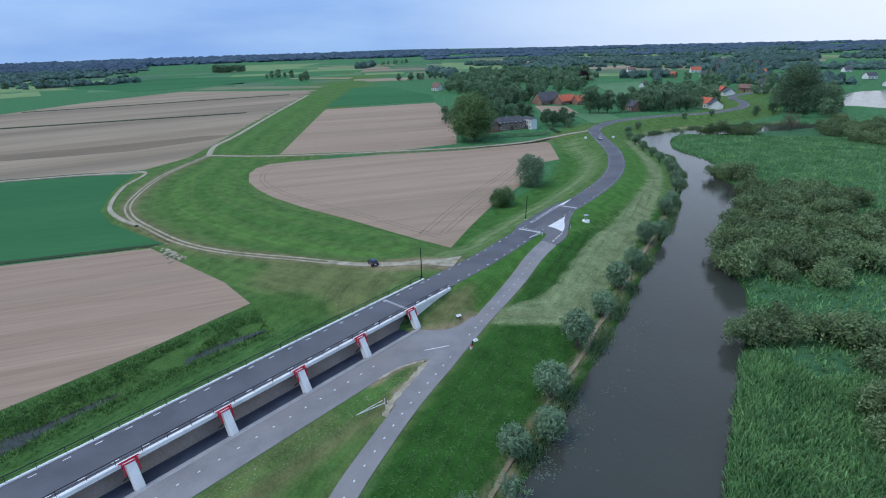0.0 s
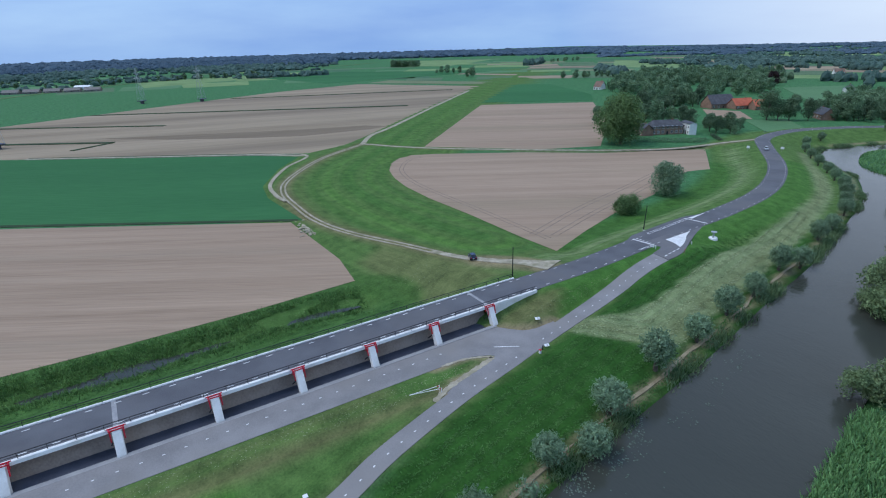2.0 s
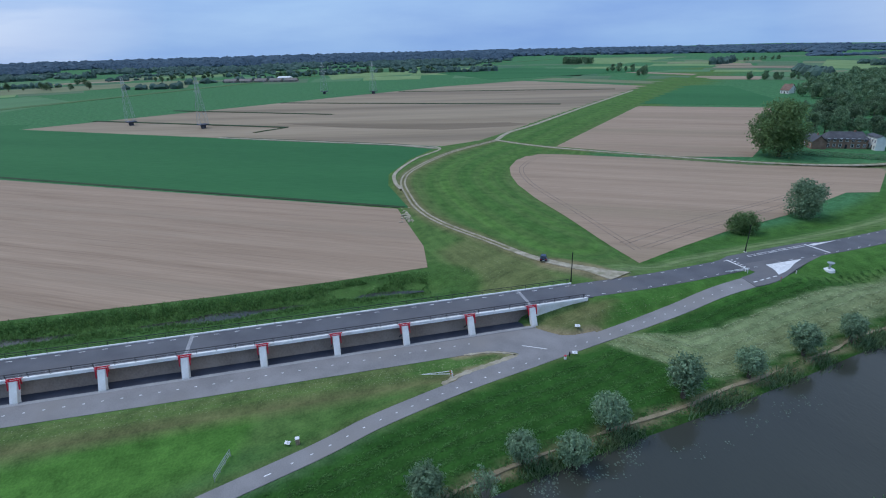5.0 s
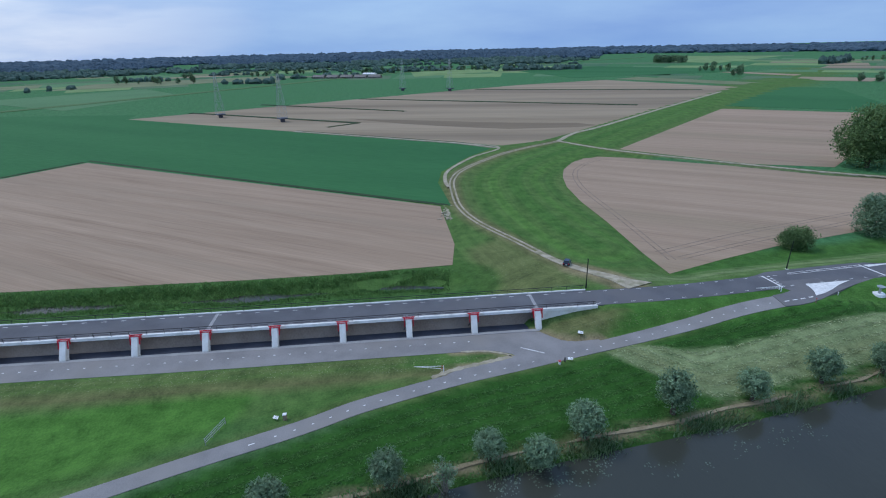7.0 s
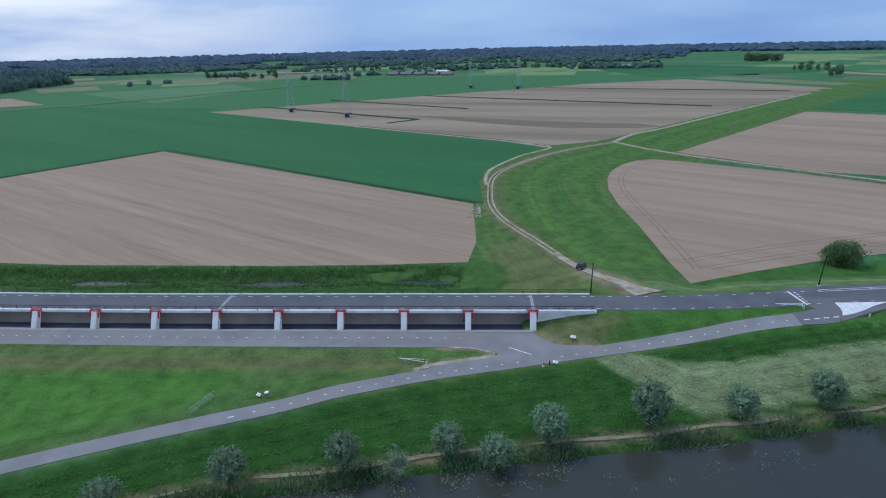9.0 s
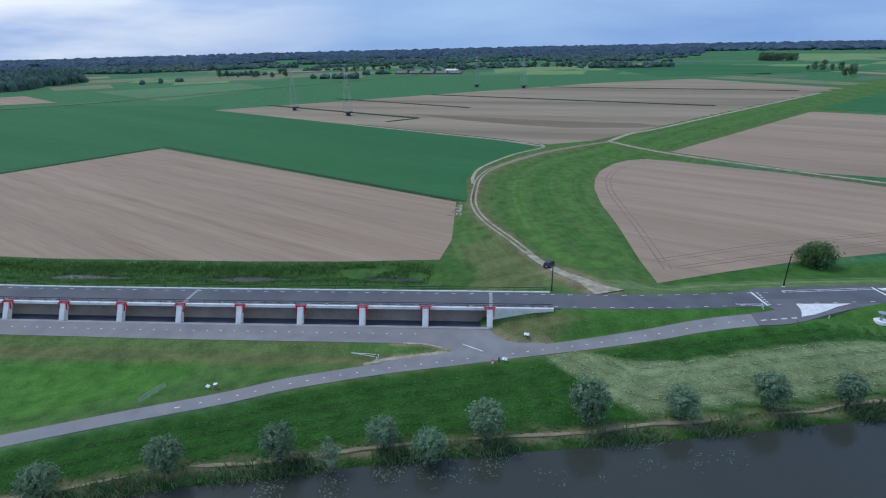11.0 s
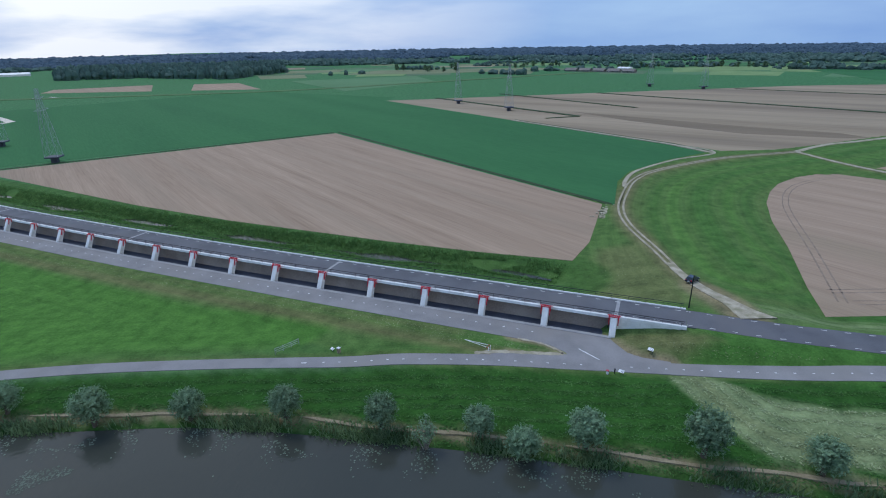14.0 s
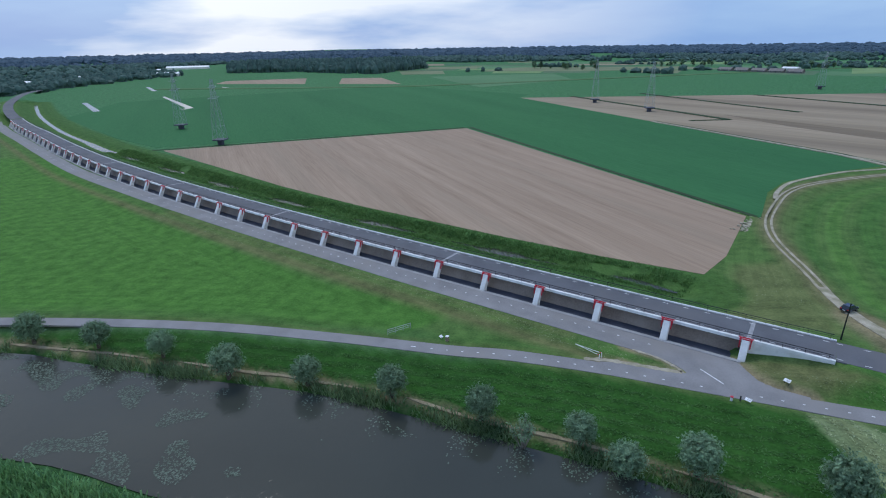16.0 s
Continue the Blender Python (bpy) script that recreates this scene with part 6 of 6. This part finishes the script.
info_board(-56.0, 73.3, 75, 0.65)
info_board(-45.3, 20.2, 65, 0.6)


def small_block(name, x, y, w, h, mat_a, mat_b, label, category):
    b = new(name)
    bm = bmesh.new()
    box(bm, -w / 2, -w / 2, -0.2, w / 2, w / 2, h, 0.05)
    part("body", bm, mat_a, b)
    bm = bmesh.new()
    box(bm, -w * 0.55, -w * 0.55, h, w * 0.55, w * 0.55, h + 0.14, 0.03)
    part("top", bm, mat_b, b)
    b.location = (x, y, ground_at(x, y))
    return tagged(b, label, category)


M["wood_post"] = mat("weathered_wood", (0.2, 0.16, 0.11), (0.34, 0.28, 0.2), 3, 14, 0.9, 0.2)
small_block("litter_bin", -45.2, 21.7, 0.6, 1.0, "wood_post", "panel", "small timber litter bin with a white lid", "bin")
small_block("bollard", -55.3, 71.0, 0.42, 0.6, "panel", "red", "short white bollard with a red top", "bollard")
small_block("bollard", -55.9, 72.2, 0.22, 0.8, "steel", "steel", "short dark bollard at the path", "bollard")
small_block("bollard", -67.4, 131.4, 0.2, 1.0, "wood_post", "red", "slim post with a red top at the path mouth", "bollard")
small_block("bollard", -71.0, 139.6, 0.2, 0.9, "panel", "steel", "slim white post beside the white triangle", "bollard")


def barrier(x, y, turn, spread, red_tip):
    """A swing barrier: a post, two long arms that meet at the tip."""
    b = new("swing_barrier")
    bm = bmesh.new()
    for sy in (0, spread):
        tube(bm, (0, sy, -0.4), (0, sy, 1.0), 0.09, 0.09, 8)
    part("post", bm, "panel", b)
    for sy in (0, spread):
        bm = bmesh.new()
        tube(bm, (0, sy, 0.9), (-5.5, 0, 0.75), 0.055, 0.045, 8)
        arm = part("arm", bm, "panel", b)
        if red_tip:
            bm = bmesh.new()
            tube(bm, (-0.05, sy, 0.9), (-0.45, sy * 0.92, 0.89), 0.065, 0.063, 8)
            part("stripe", bm, "red", arm)
    b.matrix_basis = pose(x, y, ground_at(x, y), 0, 0, turn)
    return tagged(b, "white swing barrier with two long arms on the verge", "barrier")


barrier(-56.2, 49.0, 83, -0.9, True)
barrier(-73.6, 127.8, 79, 0.9, False)
# galvanised field gate
gate = new("field_gate")
A, B = Vector((-40.4, 10.4, 0)), Vector((-46.0, 11.8, 0))
for k in range(4):
    p = A.lerp(B, k / 3)
    z0 = ground_at(p.x, p.y)
    bm = bmesh.new()
    tube(bm, (p.x, p.y, z0 - 0.4), (p.x, p.y, z0 + 1.3), 0.06, 0.06, 8)
    part("post", bm, "galv", gate)
za, zb = ground_at(A.x, A.y), ground_at(B.x, B.y)
for h in (0.45, 0.85, 1.25):
    bm = bmesh.new()
    tube(bm, (A.x, A.y, za + h), (B.x, B.y, zb + h), 0.05, 0.05, 8)
    part("rail", bm, "galv", gate)
tagged(gate, "galvanised three-rail field gate in the grass", "gate")
# white disc monument
mon = new("monument")
bm = bmesh.new()
tube(bm, (0, 0, -0.3), (0, 0, 0.3), 1.35, 1.2, 24)
part("base", bm, "panel", mon, "round white plinth")
bm = bmesh.new()
tube(bm, (0, 0, 0.3), (0.1, 0, 1.7), 0.28, 0.22, 12)
part("stem", bm, "galv", mon)
bm = bmesh.new()
tube(bm, (0.1, 0, 1.7), (0.1, 0, 2.0), 0.6, 0.85, 20)
part("top", bm, "galv", mon)
mon.location = (-71.2, 149.8, ground_at(-71.2, 149.8))
tagged(mon, "small monument on a round white plinth in the dike grass", "monument")
# road signs at the bend
for x, y in ((-135.0, 277.0), (-122.0, 283.0)):
    sign = new("road_sign")
    bm = bmesh.new()
    tube(bm, (0, 0, -0.3), (0, 0, 2.2), 0.05, 0.05, 8)
    part("post", bm, "galv", sign)
    bm = bmesh.new()
    box(bm, -0.7, -0.04, 1.2, 0.7, -0.055, 2.3, 0.0)
    part("plate", bm, "panel", sign)
    sign.matrix_basis = pose(x, y, ground_at(x, y), 0, 0, 30)
    tagged(sign, "white road sign beside the bend", "sign")
# broken concrete at the field corner
rng = np.random.default_rng(77)
bm = bmesh.new()
for k in range(130):
    a, r = rng.uniform(0, 6.28), abs(rng.normal(0, 1))
    px, py = -157.5 + math.cos(a) * r * 5.5 + rng.normal(0, 0.8), 61.2 + math.sin(a) * r * 1.9
    s = rng.uniform(0.25, 0.75)
    hull = [bm.verts.new((px + dx * s * rng.uniform(0.6, 1.1), py + dy * s * rng.uniform(0.5, 1.0), LEVEL + 0.25 + dz * s * 0.5)) for dx in (-1, 1) for dy in (-1, 1) for dz in (-0.6, 1)]
    bmesh.ops.convex_hull(bm, input=hull)
rubble = bm_object("rubble", bm, "gravel")
tagged(rubble, "heap of pale broken concrete at the field corner", "rubble", kind="stuff")


# ---- pylons ----
def pylon_kind():
    p = new("pylon")
    levels = [(3.4, 3.2), (11.0, 2.7), (18.0, 2.2), (25.0, 1.5), (31.0, 1.0), (38.0, 0.6)]
    bm = bmesh.new()
    for sx in (-1, 1):
        for sy in (-1, 1):
            for (z0, w0), (z1, w1) in zip(levels[:-1], levels[1:]):
                tube(bm, (sx * w0, sy * w0, z0), (sx * w1, sy * w1, z1), 0.1, 0.1, 4)
    part("legs", bm, "pylon", p)
    bm = bmesh.new()
    for (z0, w0), (z1, w1) in zip(levels[:-1], levels[1:]):
        for q in ((-1, -1, 1, -1), (1, -1, 1, 1), (1, 1, -1, 1), (-1, 1, -1, -1)):
            tube(bm, (q[0] * w0, q[1] * w0, z0), (q[2] * w1, q[3] * w1, z1), 0.05, 0.05, 3)
            tube(bm, (q[2] * w0, q[3] * w0, z0), (q[0] * w1, q[1] * w1, z1), 0.05, 0.05, 3)
            tube(bm, (q[0] * w1, q[1] * w1, z1), (q[2] * w1, q[3] * w1, z1), 0.05, 0.05, 3)
    part("bracing", bm, "pylon", p)
    for z, reach in ((27.0, 7.5), (33.0, 5.5)):
        bm = bmesh.new()
        for s in (-1, 1):
            tube(bm, (0, 0, z + 1.4), (s * reach, 0, z + 0.6), 0.1, 0.07, 4)
            tube(bm, (0, 0.8, z), (s * reach, 0, z + 0.5), 0.1, 0.07, 4)
            tube(bm, (0, -0.8, z), (s * reach, 0, z + 0.5), 0.1, 0.07, 4)
        part("crossarm", bm, "pylon", p)
    bm = bmesh.new()
    box(bm, -3.6, -3.6, 2.7, 3.6, 3.6, 3.4, 0.15)
    part("platform", bm, "apron", p, "dark raised platform")
    bm = bmesh.new()
    box(bm, -1.5, -1.5, -1.0, 1.5, 1.5, 2.7, 0.2)
    part("pier", bm, "apron", p, "dark concrete foot")
    return tagged(p, "grey lattice power pylon on a raised dark platform in the fields", "pylon", "pylons in the fields")


kind = pylon_kind()
for x, y, t in ((-160, -225, 32), (-184, -309, 32), (-433, -48, 32), (-477, -110, 32), (-680, 116, 32), (-708, 57, 32)):
    copy_thing(kind, pose(x, y, LEVEL, 0, 0, t))
drop_kind(kind)


# ---- houses ----
def house(x, y, turn, length, depth, wall_h, roof_h, wall, roof, label, rows=1, cols=4, chimney=True, hip=0.0):
    """A house with its long side along x: walls, pitched roof with eaves, windows with frames, a door, a chimney."""
    h = new("house")
    L, D = length / 2, depth / 2
    bm = bmesh.new()
    box(bm, -L, -D, -0.3, L, D, wall_h)
    if not hip:
        for s in (-1, 1):
            prism_pts = [(-D, wall_h), (D, wall_h), (0, wall_h + roof_h * 0.96)]
            vs = [bm.verts.new((s * L, a, b)) for a, b in prism_pts]
            bm.faces.new(vs if s > 0 else vs[::-1])
    part("wall", bm, wall, h)
    bm = bmesh.new()
    e, t = 0.45, 0.18
    for z in (0.0, t):
        for s in (-1, 1):
            q = [bm.verts.new(p) for p in ((-L - e, s * (D + e), wall_h - 0.1 + z), (L + e, s * (D + e), wall_h - 0.1 + z), (L + e - hip, 0, wall_h + roof_h + z), (-L - e + hip, 0, wall_h + roof_h + z))]
            bm.faces.new(q)
        if hip:
            for s in (-1, 1):
                bm.faces.new([bm.verts.new(p) for p in ((s * (L + e), -D - e, wall_h - 0.1 + z), (s * (L + e), D + e, wall_h - 0.1 + z), (s * (L + e - hip), 0, wall_h + roof_h + z))])
    roof_ob = part("roof", bm, roof, h)
    if chimney:
        bm = bmesh.new()
        box(bm, L * 0.4, -0.4, wall_h + roof_h * 0.6, L * 0.4 + 0.9, 0.4, wall_h + roof_h + 1.0, 0.05)
        part("chimney", bm, "brick", roof_ob)
    step = length / cols
    for s in (-1, 1):
        for r in range(rows):
            z = 0.9 + r * 2.9
            for c in range(cols):
                cx = -L + step * (c + 0.5)
                if c == cols // 2 and r == 0 and s < 0:
                    bm = bmesh.new()
                    box(bm, cx - 0.55, s * D - 0.06, 0, cx + 0.55, s * D + 0.06, 2.2)
                    part("door", bm, "steel", h)
                    continue
                bm = bmesh.new()
                for a, b, z0, z1 in ((-0.7, 0.7, z - 0.1, z), (-0.7, 0.7, z + 1.5, z + 1.6), (-0.7, -0.6, z, z + 1.5), (0.6, 0.7, z, z + 1.5), (-0.04, 0.04, z, z + 1.5)):
                    box(bm, cx + a, s * D - 0.09, z0, cx + b, s * D + 0.09, z1)
                w = part("window", bm, "panel", h)
                bm = bmesh.new()
                box(bm, cx - 0.6, s * D - 0.05, z, cx + 0.6, s * D + 0.05, z + 1.5)
                part("pane", bm, "glass", w)
    h.matrix_basis = pose(x, y, LEVEL, 0, 0, turn)
    return tagged(h, label, "house")


# the villa: long brick body, white end front, rear annex
house(-206, 308, 62, 20, 8.5, 4.9, 3.4, "brick", "roof_grey", "long brick villa with a dark slate roof", 2, 7, True, 2.5)
house(-196.5, 318.5, -28, 11, 4.5, 6.6, 0.9, "white_wall", "roof_grey", "white plastered front wing of the villa", 2, 4, False)
house(-213, 296, -28, 16, 7, 3.6, 3.4, "brick", "roof_grey", "low annex with a dark roof beside the villa", 1, 4)
house(-262, 452, 70, 22, 14, 3.5, 7.0, "brick", "roof_grey", "large farm barn with a grey roof", 1, 5, False)
house(-246, 458, 70, 17, 11, 3.0, 5.2, "brick", "roof_red", "farmhouse with a bright red tiled roof", 1, 4)
house(-232, 464, 62, 16, 10, 3.0, 4.8, "brick", "roof_red", "long shed with a bright red tiled roof", 1, 4, False)
house(-457, 523, 15, 9, 13, 3.2, 6.0, "white_wall", "roof_brown", "white-gabled house alone at the meadow edge", 1, 3)
rng = np.random.default_rng(3)
SPOTS = [(-140, 640), (-184, 863), (-206, 854), (-277, 826), (-235, 843), (-275, 1091), (-344, 1056), (-124, 480), (-134, 488), (-175, 440), (-85, 740), (-53, 864), (-266, 1026), (-280, 940), (-250, 654), (-88, 646), (-135, 696), (-143, 590), (-150, 598), (-30, 760), (-20, 790), (-330, 830), (-210, 860), (-180, 900), (-150, 780), (-380, 930), (-520, 880), (-600, 830), (-240, 1150), (-90, 1000), (-92, 690), (-420, 760), (-310, 1200)]
for k, (x, y) in enumerate(SPOTS):
    roof = ("roof_brown", "roof_grey", "roof_grey", "roof_red", "roof_grey")[k % 5]
    wall = ("brick", "white_wall", "white_wall")[k % 3]
    word = {"roof_brown": "brown tiled", "roof_grey": "grey slate", "roof_red": "red tiled"}[roof]
    house(x, y, float(rng.uniform(0, 180)), float(rng.uniform(10, 16)), float(rng.uniform(8, 10)), float(rng.uniform(2.8, 3.8)), float(rng.uniform(3.5, 5.2)), wall, roof, f"village house with {word} roof and {'white' if wall == 'white_wall' else 'brick'} walls", 1, 3)


# far sheds and halls
def shed(x, y, turn, length, depth, h, label):
    s = new("shed")
    bm = bmesh.new()
    box(bm, -length / 2, -depth / 2, -0.3, length / 2, depth / 2, h)
    part("wall", bm, "white_wall", s)
    bm = bmesh.new()
    prism(bm, [(-depth / 2 - 0.5, h), (depth / 2 + 0.5, h), (0, h + depth * 0.16)], -length / 2 - 0.5, length / 2 + 0.5)
    bmesh.ops.rotate(bm, verts=bm.verts, matrix=Matrix.Rotation(radians(90), 3, "Z"))
    part("roof", bm, "panel", s)
    bm = bmesh.new()
    box(bm, -2, -depth / 2 - 0.08, 0, 2, -depth / 2 + 0.05, h * 0.8)
    part("door", bm, "galv", s)
    s.matrix_basis = pose(x, y, LEVEL, 0, 0, turn)
    return tagged(s, label, "shed")


shed(-1075, 2, 65, 24, 14, 4, "far farm shed with a white roof")
shed(-780, -1290, -40, 100, 22, 4, "long low white greenhouse at the far wood")
shed(-570, -1010, -40, 40, 18, 5, "white hall among far trees")
shed(-430, -1040, -30, 34, 16, 5, "white hall among far trees")
shed(-330, -980, -30, 30, 16, 5, "white hall among far trees")
shed(-640, -1200, -40, 36, 16, 5, "white hall among far trees")
for k in range(5):
    house(-1040 + k * 9, -90 + k * 26, 70, 22, 11, 2.6, 3.6, "barn_wall", "barn_roof", "low far barn with a grey-brown roof", 1, 3, False)
# hedges round the villa garden
M["hedge"] = M["tree_leaf"]
rng = np.random.default_rng(9)
for a, b, hgt, label in (((-200, 268), (-170, 300), 2.6, "tall clipped hedge of the villa garden"), ((-183, 322), (-166, 306), 1.4, "low clipped garden hedge"), ((-168, 352), (-140, 372), 1.2, "low hedge beside the meadow")):
    k = int(np.hypot(b[0] - a[0], b[1] - a[1]) * 40)
    u = rng.random((k, 1))
    P = np.array(a) + (np.array(b) - np.array(a)) * u + rng.normal(0, 0.6, (k, 2))
    pts = np.column_stack([P, LEVEL + rng.uniform(0.1, hgt, k)])
    v, f = leaves(rng, pts, rng.normal(0, 0.4, (k, 3)) + [0, 0, 0.7], 0.35)
    stuff("hedge", v, f, "hedge", label, "hedge")
